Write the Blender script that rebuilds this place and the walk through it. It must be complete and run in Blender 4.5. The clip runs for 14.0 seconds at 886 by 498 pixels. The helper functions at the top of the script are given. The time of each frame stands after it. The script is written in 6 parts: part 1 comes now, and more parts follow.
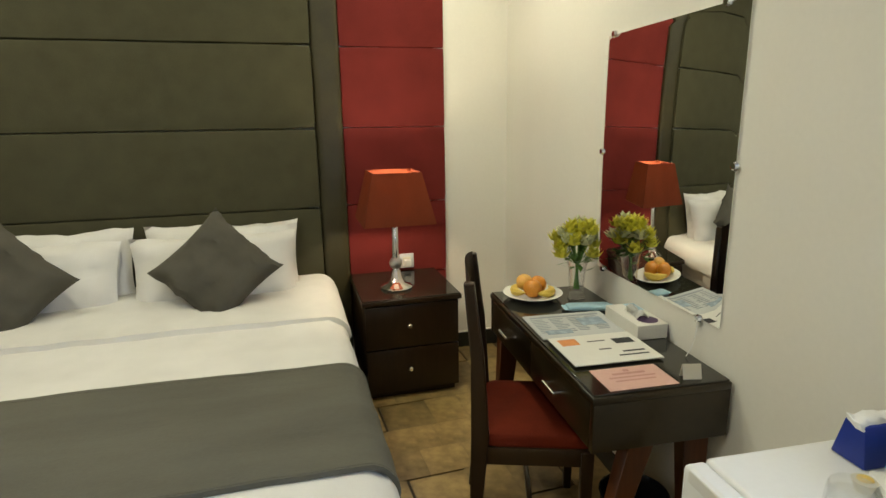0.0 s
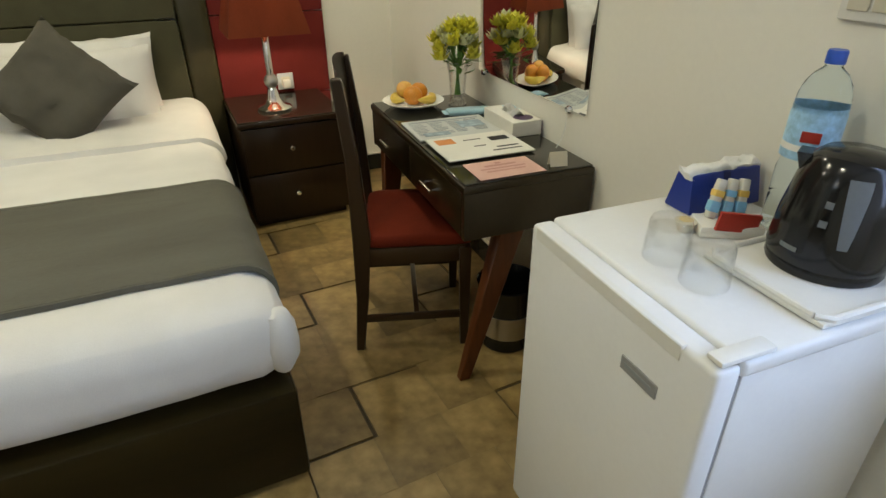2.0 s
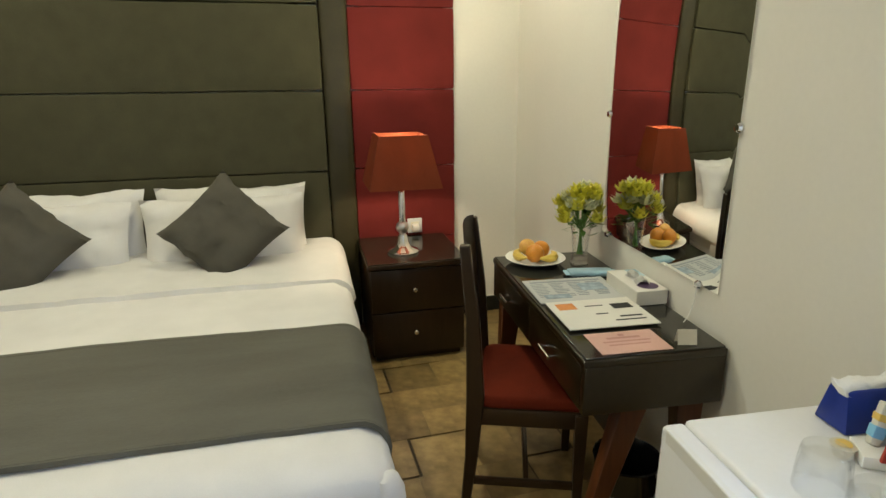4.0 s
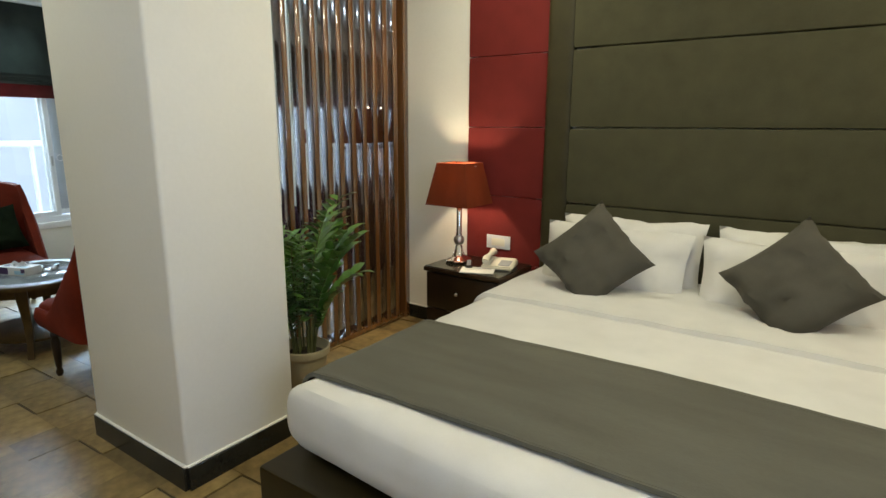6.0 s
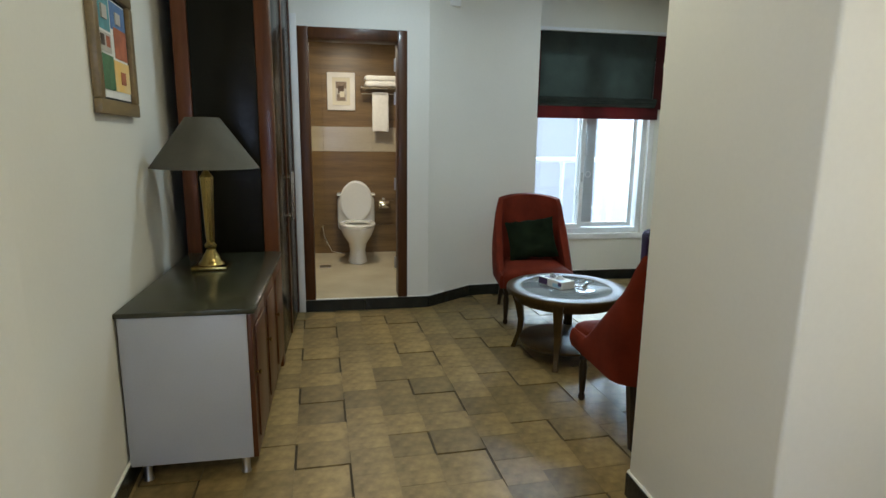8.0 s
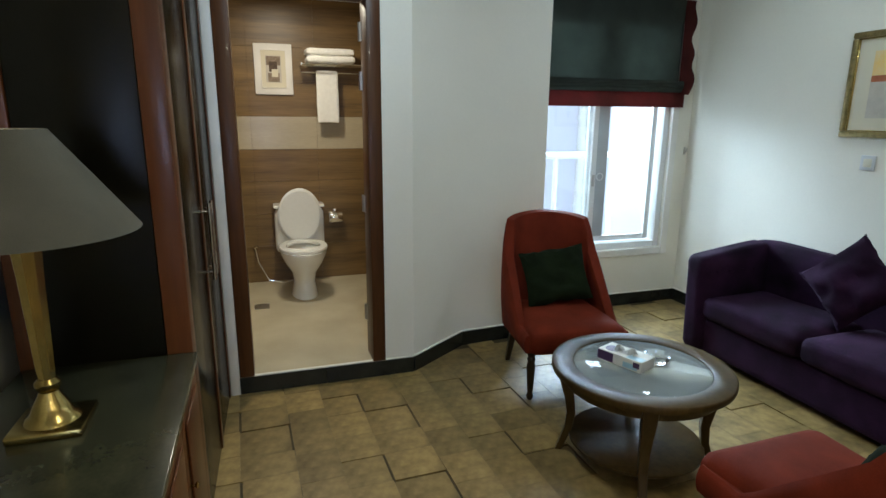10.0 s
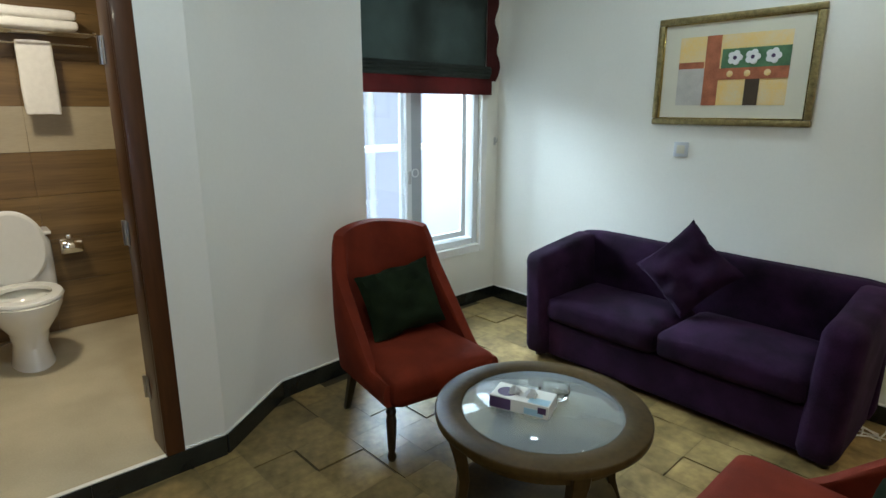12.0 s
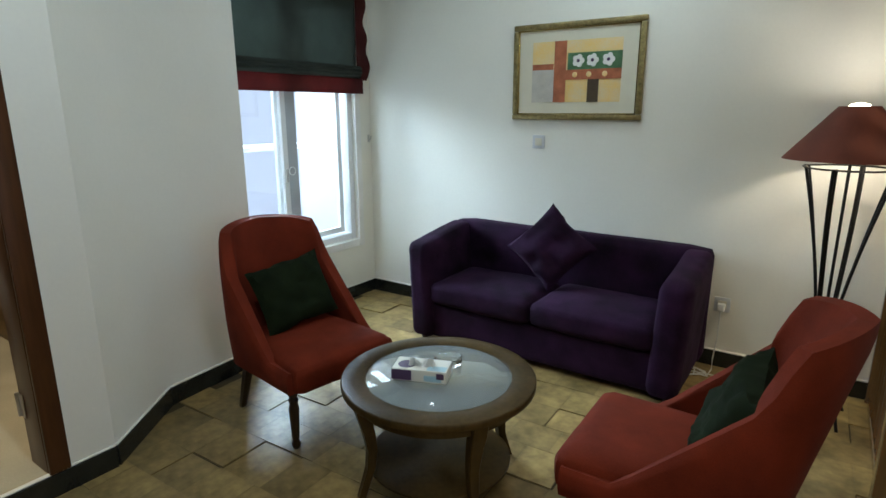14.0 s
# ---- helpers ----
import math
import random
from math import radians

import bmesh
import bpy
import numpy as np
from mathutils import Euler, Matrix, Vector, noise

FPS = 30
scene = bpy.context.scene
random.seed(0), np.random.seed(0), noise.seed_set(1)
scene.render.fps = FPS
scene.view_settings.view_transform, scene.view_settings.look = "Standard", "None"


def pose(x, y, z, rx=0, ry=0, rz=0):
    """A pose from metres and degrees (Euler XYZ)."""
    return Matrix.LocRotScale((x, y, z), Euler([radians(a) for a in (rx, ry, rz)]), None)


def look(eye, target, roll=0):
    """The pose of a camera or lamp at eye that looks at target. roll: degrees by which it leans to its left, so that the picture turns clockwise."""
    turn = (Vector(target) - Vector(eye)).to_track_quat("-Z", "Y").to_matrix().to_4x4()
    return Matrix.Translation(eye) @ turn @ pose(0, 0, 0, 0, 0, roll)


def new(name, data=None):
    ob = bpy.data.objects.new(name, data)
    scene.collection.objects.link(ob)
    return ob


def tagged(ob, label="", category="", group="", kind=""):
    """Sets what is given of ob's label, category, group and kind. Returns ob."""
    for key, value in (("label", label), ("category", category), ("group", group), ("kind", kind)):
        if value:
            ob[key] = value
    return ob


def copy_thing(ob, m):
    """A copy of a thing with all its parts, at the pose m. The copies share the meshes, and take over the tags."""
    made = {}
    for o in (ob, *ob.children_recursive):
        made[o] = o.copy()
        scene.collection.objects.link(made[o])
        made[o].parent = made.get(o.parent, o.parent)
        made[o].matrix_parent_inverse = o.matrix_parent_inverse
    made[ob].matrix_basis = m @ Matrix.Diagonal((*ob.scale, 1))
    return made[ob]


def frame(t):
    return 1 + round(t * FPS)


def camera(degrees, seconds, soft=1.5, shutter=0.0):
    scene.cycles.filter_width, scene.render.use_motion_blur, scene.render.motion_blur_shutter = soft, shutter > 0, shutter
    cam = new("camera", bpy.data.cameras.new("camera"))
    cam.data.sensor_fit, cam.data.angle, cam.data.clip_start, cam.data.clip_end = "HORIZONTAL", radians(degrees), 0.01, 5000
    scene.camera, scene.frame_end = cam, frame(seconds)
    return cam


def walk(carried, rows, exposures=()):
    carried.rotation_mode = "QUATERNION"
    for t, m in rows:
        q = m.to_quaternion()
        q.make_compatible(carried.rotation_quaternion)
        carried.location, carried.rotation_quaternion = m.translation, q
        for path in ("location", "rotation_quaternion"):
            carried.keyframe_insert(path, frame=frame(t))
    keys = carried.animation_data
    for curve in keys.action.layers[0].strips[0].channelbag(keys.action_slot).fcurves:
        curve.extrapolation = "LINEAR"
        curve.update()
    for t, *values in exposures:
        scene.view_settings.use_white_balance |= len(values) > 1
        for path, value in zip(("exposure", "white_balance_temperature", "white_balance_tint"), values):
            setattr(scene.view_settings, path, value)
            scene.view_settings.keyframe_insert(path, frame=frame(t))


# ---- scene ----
cam = camera(76.1, 14.0)
PATH = [
    (0, (0.285, 0.199, 1.424), (0.805, 2.077, 0.971), -0.83),
    (0.5, (0.340, 0.193, 1.422), (1.026, 2.017, 0.972), -0.62),
    (1, (0.347, 0.200, 1.439), (1.044, 2.033, 1.049), -0.52),
    (1.5, (0.342, 0.173, 1.389), (1.051, 1.937, 0.767), -0.48),
    (2, (0.374, 0.156, 1.287), (1.118, 1.742, 0.322), -0.44),
    (2.2, (0.364, 0.147, 1.261), (1.108, 1.688, 0.226), -0.25),
    (4.3, (0.350, 0.204, 1.411), (0.634, 2.116, 0.898), -0.45),
    (4.5, (0.294, 0.221, 1.404), (0.449, 2.151, 0.901), -0.35),
    (5, (0.191, 0.211, 1.404), (-0.055, 2.140, 0.938), -0.15),
    (5.5, (0.082, 0.203, 1.412), (-0.602, 2.033, 0.982), -0.18),
    (6, (0.032, 0.264, 1.381), (-1.083, 1.869, 0.957), 0.27),
    (6.5, (-0.015, 0.308, 1.364), (-1.513, 1.567, 0.948), 0.48),
    (7, (-0.172, 0.255, 1.377), (-1.921, 1.125, 0.946), 0.60),
    (7.5, (-0.431, 0.188, 1.431), (-2.324, 0.682, 1.015), 0.54),
    (7.7, (-0.532, 0.182, 1.405), (-2.461, 0.543, 1.023), 0.74),
    (9.8, (-2.028, 0.018, 1.526), (-3.892, 0.566, 1.073), 0.45),
    (10, (-2.155, 0.075, 1.530), (-4.003, 0.674, 1.075), 0.42),
    (10.5, (-2.398, 0.092, 1.503), (-4.183, 0.855, 1.044), 0.42),
    (11, (-2.604, 0.025, 1.523), (-4.314, 0.942, 1.061), 0.30),
    (11.5, (-2.779, 0.070, 1.507), (-4.384, 1.165, 1.033), 0.26),
    (12, (-2.953, 0.120, 1.515), (-4.399, 1.415, 1.033), 0.19),
    (12.5, (-2.985, 0.044, 1.489), (-4.181, 1.572, 1.007), 0.12),
    (13, (-2.971, -0.019, 1.486), (-3.917, 1.673, 0.997), 0.10),
    (13.5, (-2.960, -0.050, 1.487), (-3.947, 1.619, 0.995), -0.06),
    (14, (-2.904, -0.076, 1.489), (-4.004, 1.524, 1.013), -0.11),
]
walk(cam, [(t, look(eye, target, roll)) for t, eye, target, roll in PATH])

# ---- light ----
world = bpy.data.worlds.new("world")
scene.world = world
world.use_nodes = True
wn = world.node_tree.nodes
sky = wn.new("ShaderNodeTexSky")
sky.sky_type, sky.sun_disc = "NISHITA", False
sky.sun_elevation, sky.sun_rotation = radians(48), radians(200)
world.node_tree.links.new(sky.outputs[0], wn["Background"].inputs[0])
wn["Background"].inputs[1].default_value = 0.15


def lamp(name, kind, energy, colour, m, size=0.1, size_y=None, spot=None):
    data = bpy.data.lights.new(name, kind)
    data.energy, data.color = energy, colour
    if kind == "AREA":
        data.shape = "RECTANGLE" if size_y else "DISK"
        data.size = size
        if size_y:
            data.size_y = size_y
    else:
        data.shadow_soft_size = size
    if spot:
        data.spot_size, data.spot_blend = radians(spot), 0.6
    ob = new(name, data)
    ob.matrix_world = m
    return ob


WARM, BULB, DAY = (0.98, 0.95, 0.72), (1.0, 0.84, 0.58), (0.60, 0.81, 1.0)
NORTH, SOUTH, WEST, TOP = 3.43, -0.70, -6.02, 2.75
WALL = pose(1.48, 1.83, 0, 0, 0, -3.8)  # the east wall stands a little askew: its face is x = 0 of this frame
DOWNLIGHTS = [(-0.35, 0.75), (0.90, 2.60), (-1.45, 2.75), (-0.35, 2.1), (-2.9, 0.5), (-4.95, 2.55), (-4.3, 0.55), (-3.95, 2.92)]
for power, (dx, dy) in zip((11.0, 15.0, 14.0, 13.5), DOWNLIGHTS):
    lamp("downlight_lamp", "AREA", power, WARM, pose(dx, dy, TOP - 0.03), 0.14)
lamp("passage_lamp", "AREA", 9.0, WARM, pose(-2.9, 0.5, TOP - 0.03), 0.14)
# unseen cool fill lamps, added to brighten the sitting-room walls
for power, (dx, dy) in zip((4.5, 14.5, 6.5), DOWNLIGHTS[5:]):
    lamp("sitting_fill", "AREA", power, (0.64, 0.85, 1.0), pose(dx, dy, TOP - 0.03), 0.14)
lamp("bathroom_lamp", "AREA", 20, (1.0, 0.92, 0.74), pose(-6.2, 0.30, 2.42), 0.25)
for bx, by, bz in ((0.815, 3.05, 1.06), (-1.885, 3.20, 1.06)):
    lamp("bedside_bulb", "POINT", 10, BULB, pose(bx, by, bz), 0.03)
lamp("floor_lamp_bulb", "POINT", 6.0, (1.0, 0.98, 0.95), pose(-2.845, 3.10, 1.47), 0.03)
# daylight in the sitting-room window and in the bedroom window beside the fridge
lamp("window_daylight", "AREA", 760, DAY, pose(-8.45, 3.0, 2.62, 0, -90, 0), 1.5, 3.4)
lamp("bedroom_daylight", "AREA", 20, (0.48, 0.64, 1.0), WALL @ pose(0.14, -2.05, 1.5, 0, 90, 0), 1.1, 0.85)
sun = bpy.data.lights.new("sun", "SUN")
sun.energy, sun.angle, sun.color = 1.0, radians(10), (1.0, 0.95, 0.88)
new("sun", sun).matrix_world = look((4, 5, 9), (0, 0, 0))

# ---- materials ----


def mat(name, colour, rough=0.5, metal=0.0, vary=0.12, scale=6.0, fine=120.0, bump=0.15, spread=0.006, sheen=0.0, coat=0.0,
        stretch=(1, 1, 1), island=0.0, spec=0.5, trans=0.0, ior=1.45, second=None):
    m = bpy.data.materials.new(name)
    m.use_nodes = True
    n, l = m.node_tree.nodes, m.node_tree.links
    b = n["Principled BSDF"]
    b.inputs["Roughness"].default_value = rough
    b.inputs["Metallic"].default_value = metal
    b.inputs["Specular IOR Level"].default_value = spec
    b.inputs["Sheen Weight"].default_value = sheen
    b.inputs["Sheen Roughness"].default_value = 0.4
    b.inputs["Coat Weight"].default_value = coat
    b.inputs["Coat Roughness"].default_value = 0.08
    b.inputs["Transmission Weight"].default_value = trans
    b.inputs["IOR"].default_value = ior
    if sheen:
        b.inputs["Sheen Tint"].default_value = (*[min(1, c * 3 + 0.05) for c in colour], 1)
    tc, mp = n.new("ShaderNodeTexCoord"), n.new("ShaderNodeMapping")
    mp.inputs["Scale"].default_value = stretch
    l.new(tc.outputs["Object"], mp.inputs["Vector"])
    big, small = n.new("ShaderNodeTexNoise"), n.new("ShaderNodeTexNoise")
    big.inputs["Scale"].default_value, big.inputs["Detail"].default_value = scale, 5
    small.inputs["Scale"].default_value, small.inputs["Detail"].default_value = fine, 3
    l.new(mp.outputs[0], big.inputs["Vector"]), l.new(mp.outputs[0], small.inputs["Vector"])
    add = n.new("ShaderNodeMath")
    add.operation = "MULTIPLY_ADD"
    add.inputs[1].default_value = 0.4
    l.new(small.outputs["Fac"], add.inputs[0]), l.new(big.outputs["Fac"], add.inputs[2])
    ramp = n.new("ShaderNodeMapRange")
    ramp.inputs["From Min"].default_value, ramp.inputs["From Max"].default_value = 0.4, 1.0
    l.new(add.outputs[0], ramp.inputs["Value"])
    mix = n.new("ShaderNodeMix")
    mix.data_type = "RGBA"
    dark = second or [c * (1 - vary * 1.6) for c in colour]
    mix.inputs["A"].default_value = (*dark, 1)
    mix.inputs["B"].default_value = (*[min(1, c * (1 + vary)) for c in colour], 1)
    l.new(ramp.outputs[0], mix.inputs["Factor"])
    out = mix.outputs["Result"]
    if island:
        info, hsv, rr = n.new("ShaderNodeObjectInfo"), n.new("ShaderNodeHueSaturation"), n.new("ShaderNodeMapRange")
        rr.inputs["To Min"].default_value, rr.inputs["To Max"].default_value = 1 - island, 1 + island
        l.new(info.outputs["Random"], rr.inputs["Value"]), l.new(rr.outputs[0], hsv.inputs["Value"])
        l.new(out, hsv.inputs["Color"])
        out = hsv.outputs[0]
    l.new(out, b.inputs["Base Color"])
    if bump:
        bp = n.new("ShaderNodeBump")
        bp.inputs["Strength"].default_value, bp.inputs["Distance"].default_value = bump, spread
        l.new(add.outputs[0], bp.inputs["Height"])
        l.new(bp.outputs[0], b.inputs["Normal"])
    return m


def glow(name, colour, strength, base=1.0):
    m = bpy.data.materials.new(name)
    m.use_nodes = True
    b = m.node_tree.nodes["Principled BSDF"]
    b.inputs["Base Color"].default_value = (*[c * base for c in colour], 1)
    b.inputs["Emission Color"].default_value = (*colour, 1)
    b.inputs["Emission Strength"].default_value = strength
    return m


def clear(name, colour=(1, 1, 1), rough=0.0, ior=1.45):
    m = bpy.data.materials.new(name)
    m.use_nodes = True
    b = m.node_tree.nodes["Principled BSDF"]
    b.inputs["Base Color"].default_value = (*colour, 1)
    b.inputs["Roughness"].default_value = rough
    b.inputs["Transmission Weight"].default_value = 1.0
    b.inputs["IOR"].default_value = ior
    return m


def film(name):
    """Thin clear glass: seen through, with glints that grow towards its edges."""
    m = bpy.data.materials.new(name)
    m.use_nodes = True
    n, l = m.node_tree.nodes, m.node_tree.links
    n.remove(n["Principled BSDF"])
    see, gloss, mix, edge = n.new("ShaderNodeBsdfTransparent"), n.new("ShaderNodeBsdfGlossy"), n.new("ShaderNodeMixShader"), n.new("ShaderNodeLayerWeight")
    see.inputs[0].default_value = (0.985, 0.99, 0.99, 1)
    gloss.inputs["Roughness"].default_value = 0.03
    edge.inputs["Blend"].default_value = 0.16
    l.new(edge.outputs["Facing"], mix.inputs[0]), l.new(see.outputs[0], mix.inputs[1]), l.new(gloss.outputs[0], mix.inputs[2])
    l.new(mix.outputs[0], n["Material Output"].inputs[0])
    return m


TABLEWOOD = mat("brown_table_wood", (0.058, 0.034, 0.010), 0.34, vary=0.45, scale=4, fine=50, bump=0.05, stretch=(1, 1, 0.3), coat=0.0, spec=0.14)
PAINT = mat("wall_paint", (0.78, 0.75, 0.66), 0.55, vary=0.03, scale=1.5, fine=60, bump=0.08, spread=0.004)
CEIL = mat("ceiling_paint", (0.80, 0.79, 0.75), 0.8, vary=0.03, scale=2, bump=0.05)
BEDWOOD = mat("bed_base_wood", (0.018, 0.0125, 0.003), 0.32, vary=0.3, scale=3, fine=40, bump=0.05, stretch=(0.15, 1, 1), coat=0.05, spec=0.2)
DARKWOOD = mat("dark_wood", (0.028, 0.0145, 0.006), 0.30, vary=0.35, scale=3, fine=40, bump=0.05, stretch=(1, 1, 0.15), coat=0.2, spec=0.35)
DESKWOOD = mat("desk_wood", (0.026, 0.0165, 0.006), 0.28, vary=0.35, scale=3, fine=40, bump=0.05, stretch=(1, 0.15, 1), coat=0.25, spec=0.4)
REDWOOD = mat("red_brown_wood", (0.105, 0.033, 0.010), 0.34, vary=0.4, scale=5, fine=50, bump=0.06, stretch=(1, 1, 0.08), coat=0.12, spec=0.3)
SLATWOOD = mat("slat_wood", (0.150, 0.062, 0.018), 0.16, vary=0.45, scale=5, fine=50, bump=0.02, stretch=(1, 1, 0.06), coat=1.0, ior=1.6)
SLATWOOD.node_tree.nodes["Principled BSDF"].inputs["Coat IOR"].default_value = 1.75
DOORWOOD = mat("door_frame_wood", (0.085, 0.030, 0.009), 0.4, vary=0.4, scale=5, fine=60, bump=0.06, stretch=(1, 1, 0.08), coat=0.08, spec=0.3)
DESKGLASS = mat("dark_desk_glass", (0.016, 0.015, 0.010), 0.10, vary=0.2, scale=3, bump=0.01, spec=0.75)
LACQUER = mat("dark_lacquer", (0.008, 0.007, 0.004), 0.24, vary=0.3, scale=2, bump=0.02, coat=0.0, spec=0.16)
HEADCLOTH = mat("grey_velour", (0.061, 0.057, 0.031), 0.88, vary=0.10, scale=9, fine=220, bump=0.45, sheen=0.15, spec=0.2)
POSTHIDE = mat("dark_olive_hide", (0.040, 0.034, 0.014), 0.42, vary=0.2, scale=7, fine=160, bump=0.25, spec=0.4)
BLINDRED = mat("dull_red_border_cloth", (0.085, 0.012, 0.010), 0.9, vary=0.2, scale=8, fine=280, bump=0.3)
REDCLOTH = mat("red_cloth", (0.150, 0.0200, 0.0165), 0.85, vary=0.16, scale=5, fine=300, bump=0.35, sheen=0.06, spec=0.15)
LINEN = mat("white_linen", (0.63, 0.61, 0.56), 0.8, vary=0.06, scale=6, fine=350, bump=0.3, spread=0.004, sheen=0.1)
RUNNER = mat("grey_runner_cloth", (0.095, 0.090, 0.067), 0.9, vary=0.16, scale=9, fine=300, bump=0.45, stretch=(0.25, 1, 1), sheen=0.2)
CUSHION = mat("grey_cushion_cloth", (0.070, 0.064, 0.047), 0.9, vary=0.15, scale=8, fine=320, bump=0.4, sheen=0.25)
SHADE = mat("red_shade_cloth", (0.150, 0.030, 0.012), 0.75, vary=0.2, scale=9, fine=300, bump=0.3, stretch=(1, 1, 0.3))
GLOWSHADE = mat("red_shade_cloth_lit", (0.150, 0.030, 0.010), 0.8, vary=0.2, scale=9, fine=300, bump=0.3, stretch=(1, 1, 0.3), spec=0.2)
gn, gl_ = GLOWSHADE.node_tree.nodes, GLOWSHADE.node_tree.links
thin, both = gn.new("ShaderNodeBsdfTranslucent"), gn.new("ShaderNodeMixShader")
thin.inputs[0].default_value, both.inputs[0].default_value = (0.42, 0.13, 0.025, 1), 0.13  # light seeps through the cloth
gl_.new(gn["Principled BSDF"].outputs[0], both.inputs[1]), gl_.new(thin.outputs[0], both.inputs[2]), gl_.new(both.outputs[0], gn["Material Output"].inputs[0])
WALLPLATE = mat("grey_white_plate", (0.55, 0.56, 0.57), 0.35, vary=0.04, bump=0.02)
LINING = mat("pale_shade_lining", (0.80, 0.74, 0.60), 0.8, vary=0.03, bump=0.05)
GREYSHADE = mat("grey_shade_cloth", (0.070, 0.064, 0.044), 0.8, vary=0.12, scale=9, fine=300, bump=0.3)
CHROME = mat("chrome", (0.78, 0.77, 0.74), 0.08, 1.0, vary=0.03, bump=0.0)
STEEL = mat("brushed_steel", (0.55, 0.54, 0.52), 0.28, 1.0, vary=0.06, bump=0.02)
BRASS = mat("aged_brass", (0.42, 0.31, 0.11), 0.22, 1.0, vary=0.2, scale=14, bump=0.03)
GILT = mat("gilt_frame", (0.30, 0.23, 0.10), 0.35, 0.7, vary=0.3, scale=30, bump=0.2)
IRON = mat("dark_iron", (0.018, 0.016, 0.015), 0.45, 0.6, vary=0.2, scale=30, bump=0.1)
BLACKTILE = mat("black_skirting_tile", (0.016, 0.017, 0.014), 0.25, vary=0.3, scale=7, bump=0.05)
TILE = mat("brown_floor_tile", (0.300, 0.207, 0.080), 0.42, vary=0.28, scale=5.5, fine=22, bump=0.2, island=0.26, spec=0.4, second=(0.110, 0.068, 0.021))
tn, tl = TILE.node_tree.nodes, TILE.node_tree.links
block_uv, split, rim_noise = tn.new("ShaderNodeUVMap"), tn.new("ShaderNodeSeparateXYZ"), tn.new("ShaderNodeTexNoise")
block_uv.uv_map = "block"
rim_noise.inputs["Scale"].default_value, rim_noise.inputs["Detail"].default_value = 5.0, 4
tl.new(block_uv.outputs[0], split.inputs[0])
tl.new([n for n in tn if n.type == "TEX_COORD"][0].outputs["Object"], rim_noise.inputs["Vector"])


def sum_of(kind, a, b):
    node = tn.new("ShaderNodeMath")
    node.operation = kind
    for socket, value in zip(node.inputs, (a, b)):
        if isinstance(value, float):
            socket.default_value = value
        else:
            tl.new(value, socket)
    return node.outputs[0]


rim_x = sum_of("MULTIPLY", split.outputs[0], sum_of("SUBTRACT", 1.0, split.outputs[0]))
rim_y = sum_of("MULTIPLY", split.outputs[1], sum_of("SUBTRACT", 1.0, split.outputs[1]))
rim = sum_of("MULTIPLY", sum_of("MINIMUM", rim_x, rim_y), sum_of("POWER", sum_of("MULTIPLY", rim_noise.outputs["Fac"], 2.0), 2.5))
rim_fade, rim_tint = tn.new("ShaderNodeMapRange"), tn.new("ShaderNodeMix")
rim_fade.inputs["From Max"].default_value = 0.13
rim_fade.inputs["To Min"].default_value = 0.84
rim_tint.data_type, rim_tint.blend_type = "RGBA", "MULTIPLY"
rim_tint.inputs["Factor"].default_value = 1.0
tl.new(rim, rim_fade.inputs["Value"])
tile_body = tn["Principled BSDF"]
tl.new(tile_body.inputs["Base Color"].links[0].from_socket, rim_tint.inputs["A"])
tl.new(rim_fade.outputs[0], rim_tint.inputs["B"])
tl.new(rim_tint.outputs["Result"], tile_body.inputs["Base Color"])
JOINT = mat("floor_joint", (0.058, 0.040, 0.017), 0.8, vary=0.25, scale=12, bump=0.2)
BATHFLOOR = mat("bathroom_floor_tile", (0.52, 0.45, 0.31), 0.25, vary=0.12, scale=3, bump=0.03)
BATHWALL = mat("bathroom_brown_tile", (0.185, 0.112, 0.042), 0.38, vary=0.35, scale=5, fine=40, bump=0.03, stretch=(1, 0.12, 2.2))
BATHBAND = mat("bathroom_beige_tile", (0.42, 0.36, 0.25), 0.22, vary=0.14, scale=3, bump=0.03, stretch=(1, 0.2, 1.6))
CERAMIC = mat("white_ceramic", (0.80, 0.79, 0.73), 0.08, vary=0.02, bump=0.0, coat=0.4)
WHITEPLASTIC = mat("white_plastic", (0.74, 0.73, 0.68), 0.35, vary=0.03, bump=0.02)
CREAMPLASTIC = mat("cream_plastic", (0.62, 0.58, 0.46), 0.35, vary=0.03, bump=0.02)
ENAMEL = mat("white_enamel", (0.76, 0.76, 0.74), 0.28, vary=0.03, scale=3, fine=90, bump=0.05)
GASKET = mat("grey_gasket", (0.28, 0.28, 0.28), 0.6, bump=0.05)
ALU = mat("white_aluminium", (0.75, 0.76, 0.76), 0.35, vary=0.03, bump=0.02)
SHADEDALU = mat("shaded_aluminium", (0.42, 0.45, 0.47), 0.4, vary=0.06, bump=0.02)
BLACKPLASTIC = mat("black_plastic", (0.010, 0.010, 0.010), 0.14, vary=0.2, bump=0.0)
MIRROR = mat("mirror_silver", (0.90, 0.91, 0.89), 0.005, 1.0, vary=0.005, bump=0.0)
GLASS = clear("clear_glass")
THINGLASS = film("thin_tumbler_glass")
FRAMEWOOD = mat("olive_gold_wood", (0.22, 0.155, 0.07), 0.4, vary=0.25, scale=8, fine=60, bump=0.1, stretch=(0.2, 1, 1))
PANE = clear("window_glass", (0.97, 0.99, 1.0))
MILKY = bpy.data.materials.new("milky_window_film")
MILKY.use_nodes = True
kn, kl = MILKY.node_tree.nodes, MILKY.node_tree.links
kn.remove(kn["Principled BSDF"])
milk_see, milk_glow, milk_mix = kn.new("ShaderNodeBsdfTransparent"), kn.new("ShaderNodeBsdfTranslucent"), kn.new("ShaderNodeMixShader")
